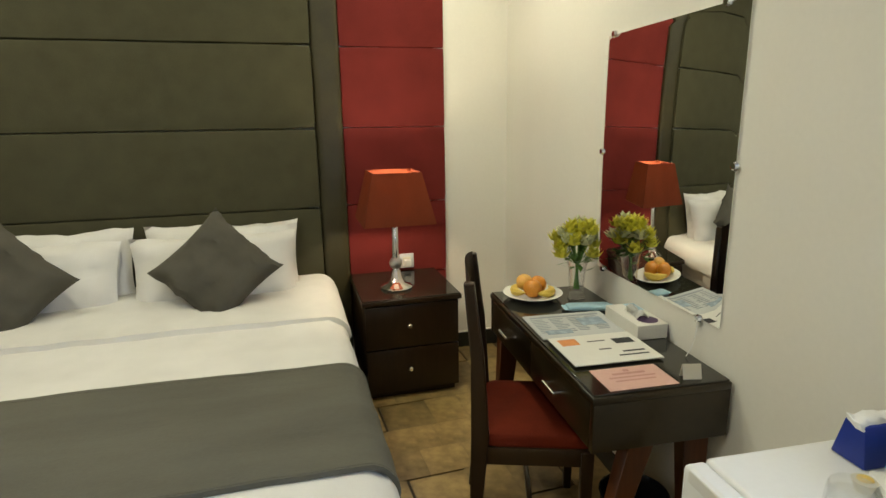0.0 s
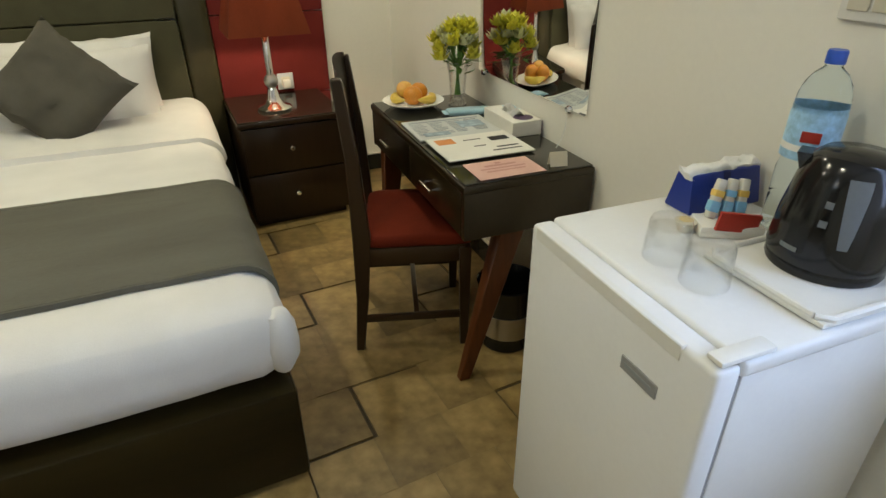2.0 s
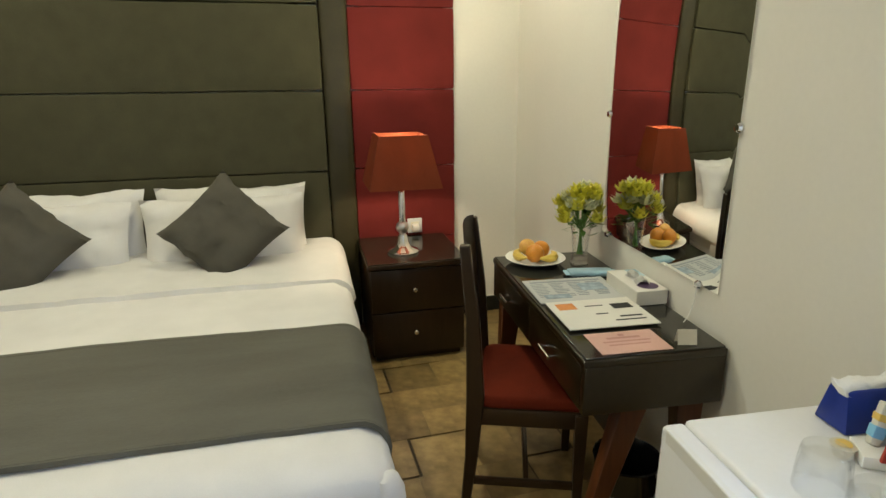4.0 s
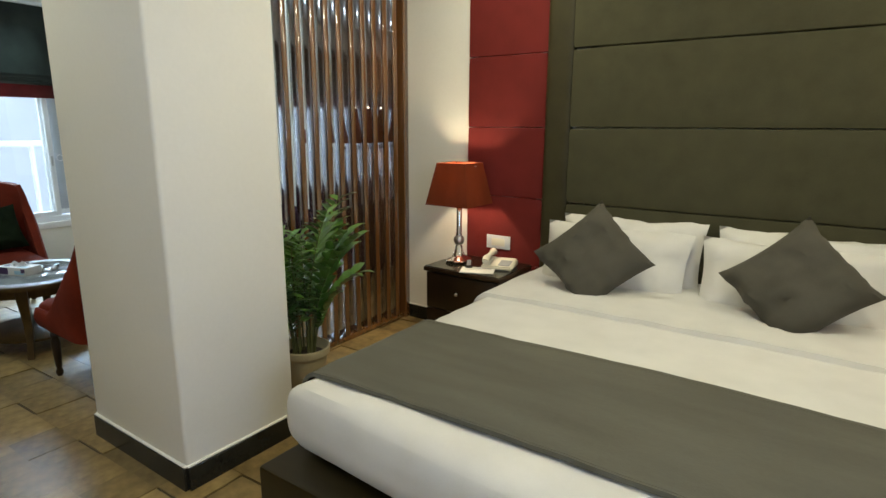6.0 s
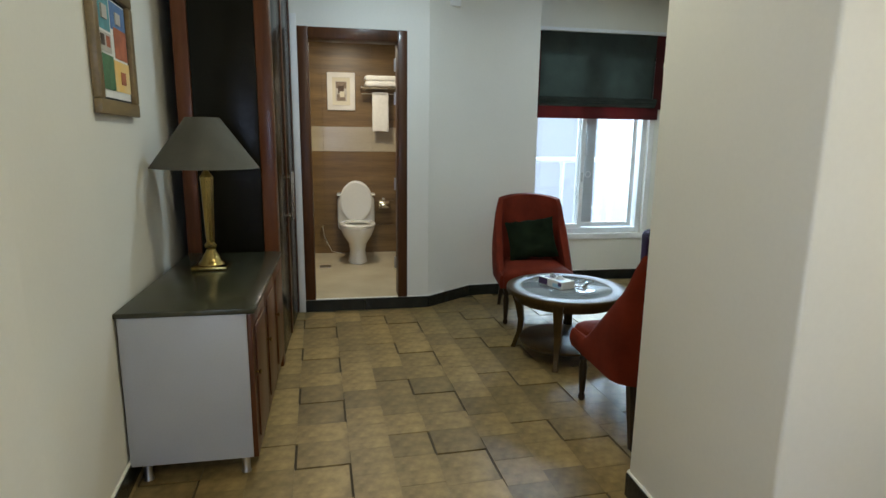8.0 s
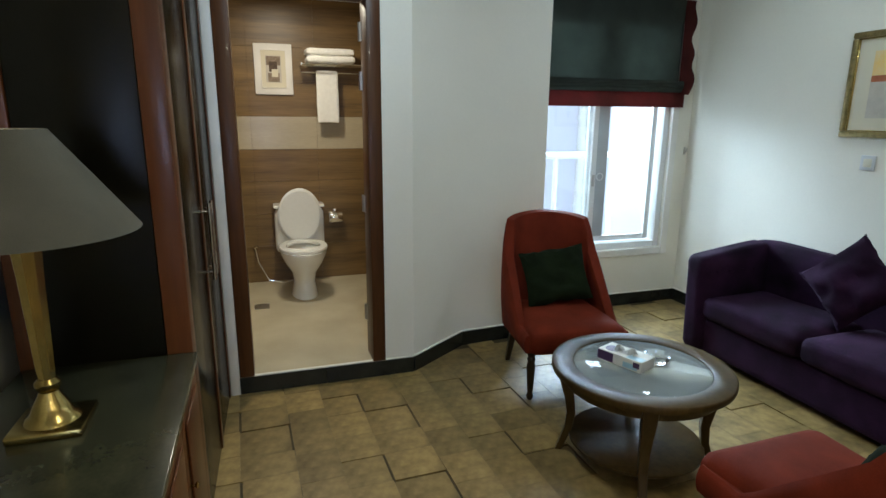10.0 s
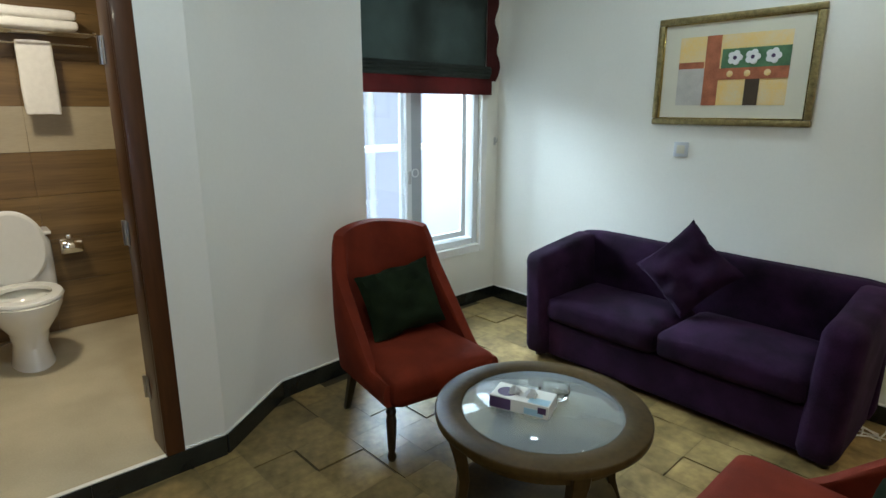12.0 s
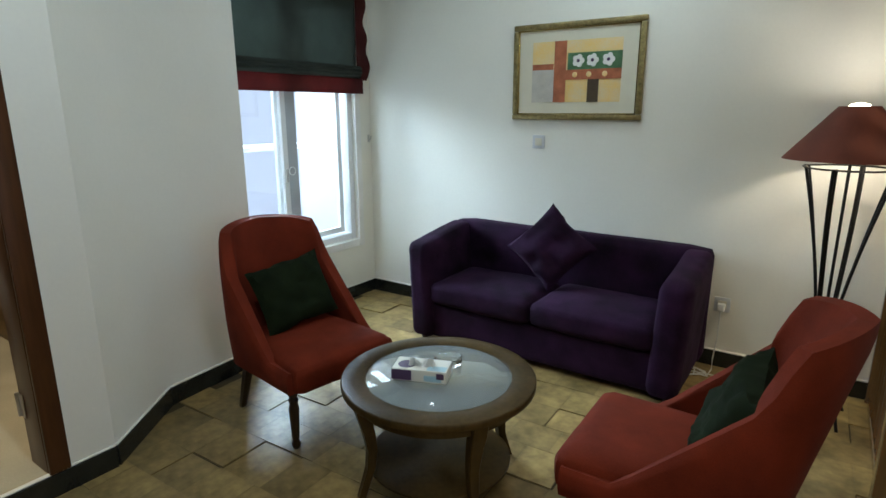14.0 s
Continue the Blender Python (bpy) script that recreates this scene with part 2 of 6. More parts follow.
milk_glow.inputs[0].default_value, milk_mix.inputs[0].default_value = (0.9, 0.93, 0.96, 1), 0.05
kl.new(milk_see.outputs[0], milk_mix.inputs[1]), kl.new(milk_glow.outputs[0], milk_mix.inputs[2]), kl.new(milk_mix.outputs[0], kn["Material Output"].inputs[0])
WATERPLASTIC = clear("bottle_plastic", (0.88, 0.96, 1.0), 0.02, 1.13)
TABLEGLASS = mat("table_glass", (0.56, 0.62, 0.63), 0.05, vary=0.06, bump=0.0, trans=0.70)
PURPLE = mat("purple_velvet", (0.021, 0.0070, 0.023), 0.9, vary=0.6, scale=5, fine=240, bump=0.35, sheen=0.16, spec=0.12)
REDVELVET = mat("red_upholstery", (0.150, 0.020, 0.0075), 0.85, vary=0.25, scale=7, fine=280, bump=0.3, sheen=0.05, spec=0.15)
GREENCLOTH = mat("dark_green_cloth", (0.010, 0.016, 0.006), 0.9, vary=0.35, scale=9, fine=260, bump=0.4, sheen=0.06, spec=0.12)
BLINDCLOTH = mat("grey_green_blind_cloth", (0.045, 0.055, 0.045), 0.85, vary=0.2, scale=6, fine=260, bump=0.3)
CONSOLEGREY = mat("grey_laminate", (0.38, 0.38, 0.37), 0.4, vary=0.05, scale=3, bump=0.03)
CONSOLETOP = mat("olive_stone_top", (0.040, 0.039, 0.022), 0.22, vary=0.25, scale=10, fine=90, bump=0.02, coat=0.1, spec=0.4)
PAPER = mat("paper", (0.66, 0.64, 0.57), 0.7, vary=0.04, bump=0.05)
INKGREY = mat("grey_ink", (0.26, 0.28, 0.29), 0.7, vary=0.1, bump=0.0)
SKYGREY = mat("pale_blue_grey_ink", (0.30, 0.37, 0.42), 0.8, vary=0.3, scale=40, bump=0.0)
INKBLACK = mat("black_ink", (0.02, 0.02, 0.02), 0.7, bump=0.0)
INKORANGE = mat("orange_ink", (0.62, 0.24, 0.07), 0.7, vary=0.2, bump=0.0)
NEWSPRINT = mat("newsprint", (0.46, 0.47, 0.45), 0.8, vary=0.06, bump=0.05)
PINKPAPER = mat("pink_card", (0.60, 0.36, 0.30), 0.6, vary=0.06, bump=0.05)
PINKINK = mat("rose_ink", (0.45, 0.22, 0.19), 0.6, bump=0.0)
BLUEPACK = mat("pale_blue_wrapper", (0.34, 0.52, 0.60), 0.3, vary=0.1, scale=20, bump=0.2)
NAVY = mat("royal_blue_card", (0.012, 0.035, 0.26), 0.4, vary=0.1, bump=0.05)
REDCARD = mat("red_card", (0.42, 0.035, 0.02), 0.4, bump=0.05)
SKYCARD = mat("sky_blue_print", (0.22, 0.50, 0.74), 0.4, vary=0.1, bump=0.0)
LABELBLUE = mat("pale_blue_label", (0.36, 0.60, 0.80), 0.35, vary=0.25, scale=30, bump=0.0)
YELLOW = mat("yellow_print", (0.75, 0.52, 0.12), 0.45, bump=0.0)
PURPLEINK = mat("dark_purple_print", (0.07, 0.035, 0.09), 0.5, bump=0.0)
ORANGE = mat("orange_peel", (0.70, 0.27, 0.03), 0.35, vary=0.18, scale=12, fine=200, bump=0.3, spread=0.002)
BANANA = mat("banana_skin", (0.68, 0.47, 0.08), 0.4, vary=0.15, scale=12, bump=0.05)
APPLE = mat("yellow_apple_skin", (0.70, 0.48, 0.10), 0.3, vary=0.2, scale=14, bump=0.02, second=(0.60, 0.24, 0.07))
LEAF = mat("palm_leaf", (0.105, 0.230, 0.035), 0.35, vary=0.3, scale=8, bump=0.1)
FLOWERLEAF = mat("flower_leaf", (0.13, 0.27, 0.05), 0.45, vary=0.3, scale=20, bump=0.1)
PETAL = mat("yellow_green_petal", (0.84, 0.80, 0.14), 0.6, vary=0.2, scale=20, bump=0.1)
PETALWHITE = mat("cream_petal", (0.80, 0.81, 0.58), 0.6, vary=0.1, scale=20, bump=0.1)
POT = mat("beige_pot", (0.46, 0.40, 0.25), 0.5, vary=0.12, scale=8, bump=0.1)
SOIL = mat("potting_soil", (0.035, 0.024, 0.014), 0.95, vary=0.4, scale=40, bump=0.8)
CANE = mat("palm_cane", (0.11, 0.12, 0.04), 0.5, vary=0.2, scale=20, bump=0.2)
# outside wall emits its own light in place of daylight falling on it
GLOWWALL = glow("glowing_light_well", (0.58, 0.67, 0.83), 0.78, 0.3)
OUTWALL = mat("outside_render", (0.70, 0.74, 0.80), 0.9, vary=0.06, scale=2, bump=0.1)
CREAM = mat("cream_mount", (0.66, 0.61, 0.48), 0.8, vary=0.03, bump=0.05)
RUST = mat("rust_paint", (0.42, 0.13, 0.06), 0.8, vary=0.25, scale=18, bump=0.2)
OCHRE = mat("ochre_paint", (0.68, 0.42, 0.10), 0.8, vary=0.25, scale=8, bump=0.2, second=(0.72, 0.60, 0.38))
GREENPAINT = mat("green_paint", (0.09, 0.19, 0.09), 0.8, vary=0.25, scale=18, bump=0.2)
GREYPAINT = mat("pale_grey_paint", (0.52, 0.48, 0.42), 0.8, vary=0.12, scale=14, bump=0.2)
DARKPAINT = mat("dark_brown_paint", (0.07, 0.045, 0.025), 0.8, vary=0.2, bump=0.2)
WHITEPAINT = mat("white_paint", (0.78, 0.76, 0.72), 0.7, vary=0.06, bump=0.1)
TEALPAINT = mat("teal_paint", (0.12, 0.33, 0.36), 0.8, vary=0.25, scale=18, bump=0.2)
BLUEPAINT = mat("blue_paint", (0.12, 0.22, 0.42), 0.8, vary=0.25, scale=18, bump=0.2)
MUTED = mat("muted_brown_paint", (0.26, 0.20, 0.15), 0.8, vary=0.35, scale=40, bump=0.1)
MUTEDDARK = mat("umber_paint", (0.11, 0.075, 0.055), 0.8, vary=0.35, scale=40, bump=0.1)
TOWEL = mat("white_towel", (0.78, 0.77, 0.73), 0.95, vary=0.05, scale=30, fine=400, bump=0.8, spread=0.004)
CORD = mat("white_cord", (0.68, 0.67, 0.62), 0.5, bump=0.0)
BULBGLOW = glow("bulb_glow", (1.0, 0.86, 0.62), 14)
DISCGLOW = glow("downlight_glow", (1.0, 0.86, 0.62), 4)
BLUECAP = mat("blue_cap", (0.03, 0.10, 0.50), 0.35, bump=0.0)

# ---- mesh helpers ----


def thing(name, label, category, m=None, group="", kind=""):
    ob = tagged(new(name), label, category, group, kind)
    ob.empty_display_size = 0.05
    if m is not None:
        ob.matrix_world = m
    return ob


def mesh_of(name, bm, material, smooth=True):
    bmesh.ops.recalc_face_normals(bm, faces=bm.faces)
    me = bpy.data.meshes.new(name)
    bm.to_mesh(me)
    bm.free()
    for one in material if isinstance(material, (list, tuple)) else [material]:
        me.materials.append(one)
    if smooth:
        me.polygons.foreach_set("use_smooth", [True] * len(me.polygons))
        me.set_sharp_from_angle(angle=radians(38))
    return me


def part(name, bm, material, parent, label="", m=None):
    ob = new(name, mesh_of(name, bm, material))
    ob.parent = parent
    if m is not None:
        ob.matrix_basis = m
    if label:
        tagged(ob, label)
    return ob


def solo(name, bm, material, label, category, m=None, group="", kind=""):
    ob = tagged(new(name, mesh_of(name, bm, material)), label, category, group, kind)
    if m is not None:
        ob.matrix_world = m
    return ob


def box(x0, x1, y0, y1, z0, z1, bevel=0.004, seg=2, bm=None):
    bm = bm or bmesh.new()
    made = bmesh.ops.create_cube(bm, size=1)["verts"]
    for v in made:
        v.co = Vector(((x0 + x1) / 2 + v.co.x * (x1 - x0), (y0 + y1) / 2 + v.co.y * (y1 - y0), (z0 + z1) / 2 + v.co.z * (z1 - z0)))
    if bevel:
        edges = list({e for v in made for e in v.link_edges})
        bmesh.ops.bevel(bm, geom=edges, offset=bevel, segments=seg, affect="EDGES", profile=0.5)
    return bm


def lathe(profile, seg=28, bm=None, centre=(0, 0, 0)):
    """A turned body from (radius, height) pairs, from the bottom up."""
    bm = bm or bmesh.new()
    rings = []
    for r, z in profile:
        if r < 1e-5:
            rings.append([bm.verts.new((centre[0], centre[1], centre[2] + z))])
        else:
            rings.append([bm.verts.new((centre[0] + r * math.cos(2 * math.pi * i / seg), centre[1] + r * math.sin(2 * math.pi * i / seg), centre[2] + z)) for i in range(seg)])
    for a, b in zip(rings, rings[1:]):
        for i in range(seg):
            j = (i + 1) % seg
            if len(a) == 1 and len(b) == 1:
                continue
            if len(a) == 1:
                bm.faces.new((a[0], b[i], b[j]))
            elif len(b) == 1:
                bm.faces.new((a[i], a[j], b[0]))
            else:
                bm.faces.new((a[i], a[j], b[j], b[i]))
    return bm


def tube(path, radius, seg=8, bm=None):
    """A round bar along a list of points; radius: one number or one a point."""
    bm = bm or bmesh.new()
    pts = [Vector(p) for p in path]
    radii = radius if isinstance(radius, (list, tuple)) else [radius] * len(pts)
    rings = []
    for k, p in enumerate(pts):
        d = (pts[min(k + 1, len(pts) - 1)] - pts[max(k - 1, 0)]).normalized()
        side = d.cross(Vector((0.123, 0.31, 0.94))).normalized()
        up = side.cross(d)
        rings.append([bm.verts.new(p + radii[k] * (side * math.cos(2 * math.pi * i / seg) + up * math.sin(2 * math.pi * i / seg))) for i in range(seg)])
    for a, b in zip(rings, rings[1:]):
        for i in range(seg):
            bm.faces.new((a[i], a[(i + 1) % seg], b[(i + 1) % seg], b[i]))
    bm.faces.new(list(reversed(rings[0])))
    bm.faces.new(rings[-1])
    return bm


def taper(x, y, z0, z1, w0, w1, dx=0.0, dy=0.0, bm=None, d0=None, d1=None):
    """A four-sided leg: centre x, y at z1 (top), shifted by dx, dy at z0; widths w1 at the top, w0 at the foot."""
    bm = bm or bmesh.new()
    d0, d1 = d0 or w0, d1 or w1
    ring = []
    for z, w, d, ox, oy in ((z0, w0, d0, dx, dy), (z1, w1, d1, 0, 0)):
        ring.append([bm.verts.new((x + ox + a * w / 2, y + oy + b * d / 2, z)) for a, b in ((-1, -1), (1, -1), (1, 1), (-1, 1))])
    for i in range(4):
        bm.faces.new((ring[0][i], ring[0][(i + 1) % 4], ring[1][(i + 1) % 4], ring[1][i]))
    bm.faces.new(list(reversed(ring[0])))
    bm.faces.new(ring[1])
    bmesh.ops.bevel(bm, geom=list(bm.edges), offset=min(w0, w1) * 0.08, segments=1, affect="EDGES")
    return bm


def pad(x0, x1, y0, y1, z0, z1, r, seg=4, cuts=5, puff=0.0, rough=0.0, seed=0):
    """A soft block: rounded edges, top and bottom swelling by puff, uneven by rough."""
    bm = box(x0, x1, y0, y1, z0, z1, 0)
    bmesh.ops.subdivide_edges(bm, edges=list(bm.edges), cuts=cuts, use_grid_fill=True)
    cx, cy, cz = (x0 + x1) / 2, (y0 + y1) / 2, (z0 + z1) / 2
    hx, hy, hz = (x1 - x0) / 2, (y1 - y0) / 2, (z1 - z0) / 2
    r = min(r, hx, hy, hz)
    for v in bm.verts:
        p = v.co - Vector((cx, cy, cz))
        q = Vector((max(-hx + r, min(hx - r, p.x)), max(-hy + r, min(hy - r, p.y)), max(-hz + r, min(hz - r, p.z))))
        d = p - q
        if d.length > 1e-6:
            p = q + d.normalized() * r
        u, w = p.x / hx, p.y / hy
        p.z += puff * (1 - u * u) * (1 - w * w) * (1 if p.z > 0 else -0.4)
        if rough:
            k = noise.noise_vector((p + Vector((seed * 3.1, seed, 0))) * 5) + 0.5 * noise.noise_vector((p + Vector((seed, 7, 0))) * 13)
            p += k * rough
        v.co = p + Vector((cx, cy, cz))
    return bm


def pillow_mesh(w, h, t, seed=0, ears=0.12, n=18, rough=0.012):
    """A stuffed pillow in the xz plane, its thickness along y."""
    bm = bmesh.new()
    grid = {}
    for side in (-1, 1):
        for i in range(n + 1):
            for j in range(n + 1):
                u, v = 2 * i / n - 1, 2 * j / n - 1
                if side == 1 and (i in (0, n) or j in (0, n)):
                    grid[side, i, j] = grid[-1, i, j]
                    continue
                fall = max(0.0, (1 - u ** 4) * (1 - v ** 4)) ** 0.55
                pin = 1 - ears * (1 - abs(u) ** 2) * abs(v) ** 3
                pinv = 1 - ears * (1 - abs(v) ** 2) * abs(u) ** 3
                k = noise.noise(Vector((u * 2.2 + seed * 5, v * 2.2, side * 2))) * rough * 2 + noise.noise(Vector((u * 6 + seed, v * 6, side))) * rough
                grid[side, i, j] = bm.verts.new((u * w / 2 * pinv, side * t / 2 * fall + k * fall, v * h / 2 * pin + k * 0.6))
    for side in (-1, 1):
        for i in range(n):
            for j in range(n):
                bm.faces.new((grid[side, i, j], grid[side, i + 1, j], grid[side, i + 1, j + 1], grid[side, i, j + 1]))
    return bm


def shade_mesh(r0, r1, h, sides=32, t=0.004, turn=0.0, rx=1.0, ry=1.0):
    """An open shade with thickness: lower radius r0, upper radius r1."""
    bm = bmesh.new()
    rings = []
    for r, z in ((r0, 0), (r1, h), (r1 - t, h), (r0 - t, 0)):
        rings.append([bm.verts.new((r * rx * math.cos(turn + 2 * math.pi * i / sides), r * ry * math.sin(turn + 2 * math.pi * i / sides), z)) for i in range(sides)])
    for k in range(4):
        a, b = rings[k], rings[(k + 1) % 4]
        for i in range(sides):
            f = bm.faces.new((a[i], a[(i + 1) % sides], b[(i + 1) % sides], b[i]))
            f.material_index = 1 if k == 2 else 0
    return bm

# ---- structure ----


def structure(name, pieces, material, label="", category="wall", bevel=0.0):
    bm = bmesh.new()
    for p in pieces:
        box(*p, bevel=bevel, bm=bm)
    return solo(name, bm, material, label, category, kind="structure")


BX = -7.2  # back wall of the bathroom
floor = structure("floor", [(-6.4, 1.8, SOUTH - 0.1, NORTH + 0.1, -0.12, -0.006)], JOINT, "brown parquet-patterned floor tiles with darker joints", "floor")
structure("bathroom_floor", [(BX - 0.1, -5.294, -0.62, 0.89, -0.1, 0.1), (BX - 0.1, -5.5, 0.89, 1.14, -0.1, 0.1)], BATHFLOOR, "pale beige tiled bathroom floor one step up", "floor")
structure("ceiling", [(BX - 0.2, 1.9, SOUTH - 0.2, NORTH + 0.2, TOP, TOP + 0.12)], CEIL, "plain white painted ceiling", "ceiling")
structure("bathroom_ceiling", [(BX, -5.42, -0.6, 1.18, 2.45, 2.52)], CEIL, "white bathroom ceiling", "ceiling")
structure("wall_north", [(-6.3, 1.8, NORTH, NORTH + 0.2, -0.1, TOP)], PAINT, "cream painted wall behind bed and sofa", "wall")
structure("wall_south", [(-2.3, 1.8, SOUTH - 0.14, SOUTH + 0.06, -0.1, TOP)], PAINT, "cream painted wall along the bed's foot", "wall")
PASSAGE = pose(-2.3, SOUTH + 0.06, 0, 0, 0, 4)  # face of the passage wall is y = 0 of this frame
structure("wall_passage", [(-3.15, 0.0, -0.2, 0, -0.1, TOP)], PAINT, "cream painted wall behind the console", "wall").matrix_world = PASSAGE
east = structure("wall_east", [(0, 0.2, -1.48, 1.68, -0.1, TOP), (0, 0.2, -2.62, -2.45, -0.1, TOP),
                               (0, 0.2, -2.45, -1.48, -0.1, 0.92), (0, 0.2, -2.45, -1.48, 2.12, TOP)],
                 PAINT, "cream painted wall with the dressing mirror", "wall")
east.matrix_world = WALL
DY0, DY1, DZ = -0.022, 0.652, 2.132  # clear opening of the bathroom door
structure("wall_bathroom", [(-5.42, -5.285, SOUTH - 0.25, DY0 - 0.03, -0.1, TOP), (-5.42, -5.285, DY1 + 0.03, 0.905, -0.1, TOP),
                            (-5.42, -5.285, DY0 - 0.03, DY1 + 0.03, DZ + 0.03, TOP)], PAINT, "cream wall around the bathroom door", "wall")
bm = bmesh.new()
outline = [(-5.285, 0.905), (-5.59, 1.325), (-5.64, 1.935), (-5.74, 1.935), (-5.72, 1.29), (-5.42, 0.905)]
low, high = [bm.verts.new((x, y, -0.1)) for x, y in outline], [bm.verts.new((x, y, TOP)) for x, y in outline]
for i in range(6):
    bm.faces.new((low[i], low[(i + 1) % 6], high[(i + 1) % 6], high[i]))
bm.faces.new(low), bm.faces.new(high)
solo("wall_angled", bm, PAINT, "cream wall with a slanted jog behind the armchair", "wall", kind="structure")
structure("wall_recess", [(WEST - 0.2, -5.74, 1.83, 1.935, -0.1, TOP)], PAINT, "side wall of the window recess", "wall")
WY0, WY1, WZ0, WZ1 = 2.0, 3.24, 0.48, 2.3
structure("wall_west", [(WEST - 0.2, WEST, 1.93, WY0, -0.1, TOP), (WEST - 0.2, WEST, WY1, NORTH, -0.1, TOP),
                        (WEST - 0.2, WEST, WY0, WY1, -0.1, WZ0), (WEST - 0.2, WEST, WY0, WY1, WZ1, TOP)],
          PAINT, "cream wall under the sitting-room window", "wall")
structure("bathroom_walls", [(BX - 0.1, -5.60, 1.10, 1.18, 0.1, 2.45), (BX - 0.1, -5.42, -0.62, -0.5, 0.1, 2.45)], BATHWALL, "brown tiled bathroom side walls", "wall")
bath = structure("wall_bathroom_back", [(BX - 0.1, BX - 0.004, -0.5, 1.1, 0.1, 2.45)], JOINT, "brown tiled bathroom wall with a beige band", "wall")
for row, (z0, z1, material) in enumerate(((0.1, 0.42, BATHWALL), (0.42, 0.70, BATHWALL), (0.70, 0.98, BATHWALL), (0.98, 1.25, BATHWALL), (1.25, 1.52, BATHBAND),
                                          (1.52, 1.79, BATHWALL), (1.79, 2.07, BATHWALL), (2.07, 2.45, BATHWALL))):
    for k in range(3):
        y0 = -0.5 + 0.533 * k
        part("wall_tile", box(BX - 0.004, BX + 0.004, y0 + 0.0004, y0 + 0.5326, z0 + 0.0008, z1 - 0.0008, 0.0008, 1), material, bath)

# column with soft corners
solo("column", box(-2.60, -1.878, 1.30, 1.826, 0, TOP, 0.012, 3), PAINT, "square cream painted column beside the bed", "column", kind="structure")

# skirting of black tile, a run of pieces a wall
SK = 0.095
runs = [((1.20, NORTH), (1.585, NORTH)), ((1.585, NORTH), (1.372, 0.22)), ((-2.46, NORTH), (-1.96, NORTH)), ((WEST, NORTH), (-2.60, NORTH)),
        ((WEST, 1.935), (WEST, NORTH)), ((-5.59, 1.325), (-5.64, 1.935)), ((-5.285, 0.905), (-5.59, 1.325)), ((-5.285, -0.15), (-5.285, 0.905)),
        ((1.31, SOUTH + 0.06), (-2.3, SOUTH + 0.06)), ((-2.3, SOUTH + 0.06), (-4.1, SOUTH - 0.066)), ((-1.878, 1.826), (-1.878, 1.30)), ((-1.878, 1.30), (-2.60, 1.30)), ((-2.60, 1.30), (-2.60, 2.17))]
ob = tagged(new("baseboard_run"), "black tile skirting along walls and column", "baseboard", kind="structure")
for (x0, y0), (x1, y1) in runs:
    d = Vector((x1 - x0, y1 - y0, 0))
    n = max(1, round(d.length / 0.6))
    for k in range(n):
        a = Vector((x0, y0, 0)) + d * (k / n)
        part("skirting_tile", box(0.001, d.length / n - 0.001, -0.013, 0.013, -0.003, SK, 0.002, 1), BLACKTILE, ob, m=pose(a.x, a.y, 0, 0, 0, math.degrees(math.atan2(d.y, d.x))))
    part("skirting_lip", box(0.0, d.length, -0.010, 0.010, SK, SK + 0.009, 0.003, 1), PAINT, ob, "painted lip over the tiles", pose(x0, y0, 0, 0, 0, math.degrees(math.atan2(d.y, d.x))))

# bathroom door frame: casing, jambs, hinges
door = tagged(new("door_1"), "dark brown wooden door frame of the bathroom, open", "door frame", kind="structure")
for y0, y1 in ((-0.100, DY0), (DY1, 0.728)):
    part("casing", box(-5.284, -5.266, y0, y1, 0.1, DZ + 0.085, 0.005), DOORWOOD, door)
part("casing", box(-5.284, -5.265, DY0, DY1, DZ, DZ + 0.083, 0.005), DOORWOOD, door)
part("jamb", box(-5.44, -5.29, DY0 - 0.028, DY0, 0.1, DZ, 0.003), DOORWOOD, door)
part("jamb", box(-5.44, -5.29, DY1, DY1 + 0.028, 0.1, DZ, 0.003), DOORWOOD, door)
part("head", box(-5.44, -5.29, DY0, DY1, DZ, DZ + 0.028, 0.003), DOORWOOD, door)
for z in (0.36, 1.03, 1.72, 1.98):
    part("hinge", tube([(-5.443, DY1 - 0.006, z - 0.05), (-5.443, DY1 - 0.006, z + 0.05)], 0.008, 8, box(-5.442, -5.40, DY1 - 0.004, DY1 - 0.001, z - 0.05, z + 0.05, 0)), STEEL, door, "steel hinge")
structure("trim", [(-5.283, -5.265, -0.150, -0.102, 0.0, 2.30)], WHITEPAINT, "narrow white strip between wardrobe and door frame", "trim", 0.002)

# sitting-room window: frame, two sliding sashes, sill
win = tagged(new("window_1"), "white aluminium sliding window with two panes", "window", kind="structure")


def sash(parent, x, y0, y1, z0, z1, w=0.045, d=0.03):
    bm = bmesh.new()
    for p in ((y0, y0 + w, z0, z1), (y1 - w, y1, z0, z1), (y0 + w, y1 - w, z0, z0 + w), (y0 + w, y1 - w, z1 - w, z1)):
        box(x, x + d, p[0], p[1], p[2], p[3], 0.003, 1, bm)
    fr = part("sash", bm, ALU, parent)
    pane = part("pane", box(x + d / 2 - 0.003, x + d / 2 + 0.003, y0 + w - 0.004, y1 - w + 0.004, z0 + w - 0.004, z1 - w + 0.004, 0), PANE, parent)
    pane.visible_shadow = False
    return fr


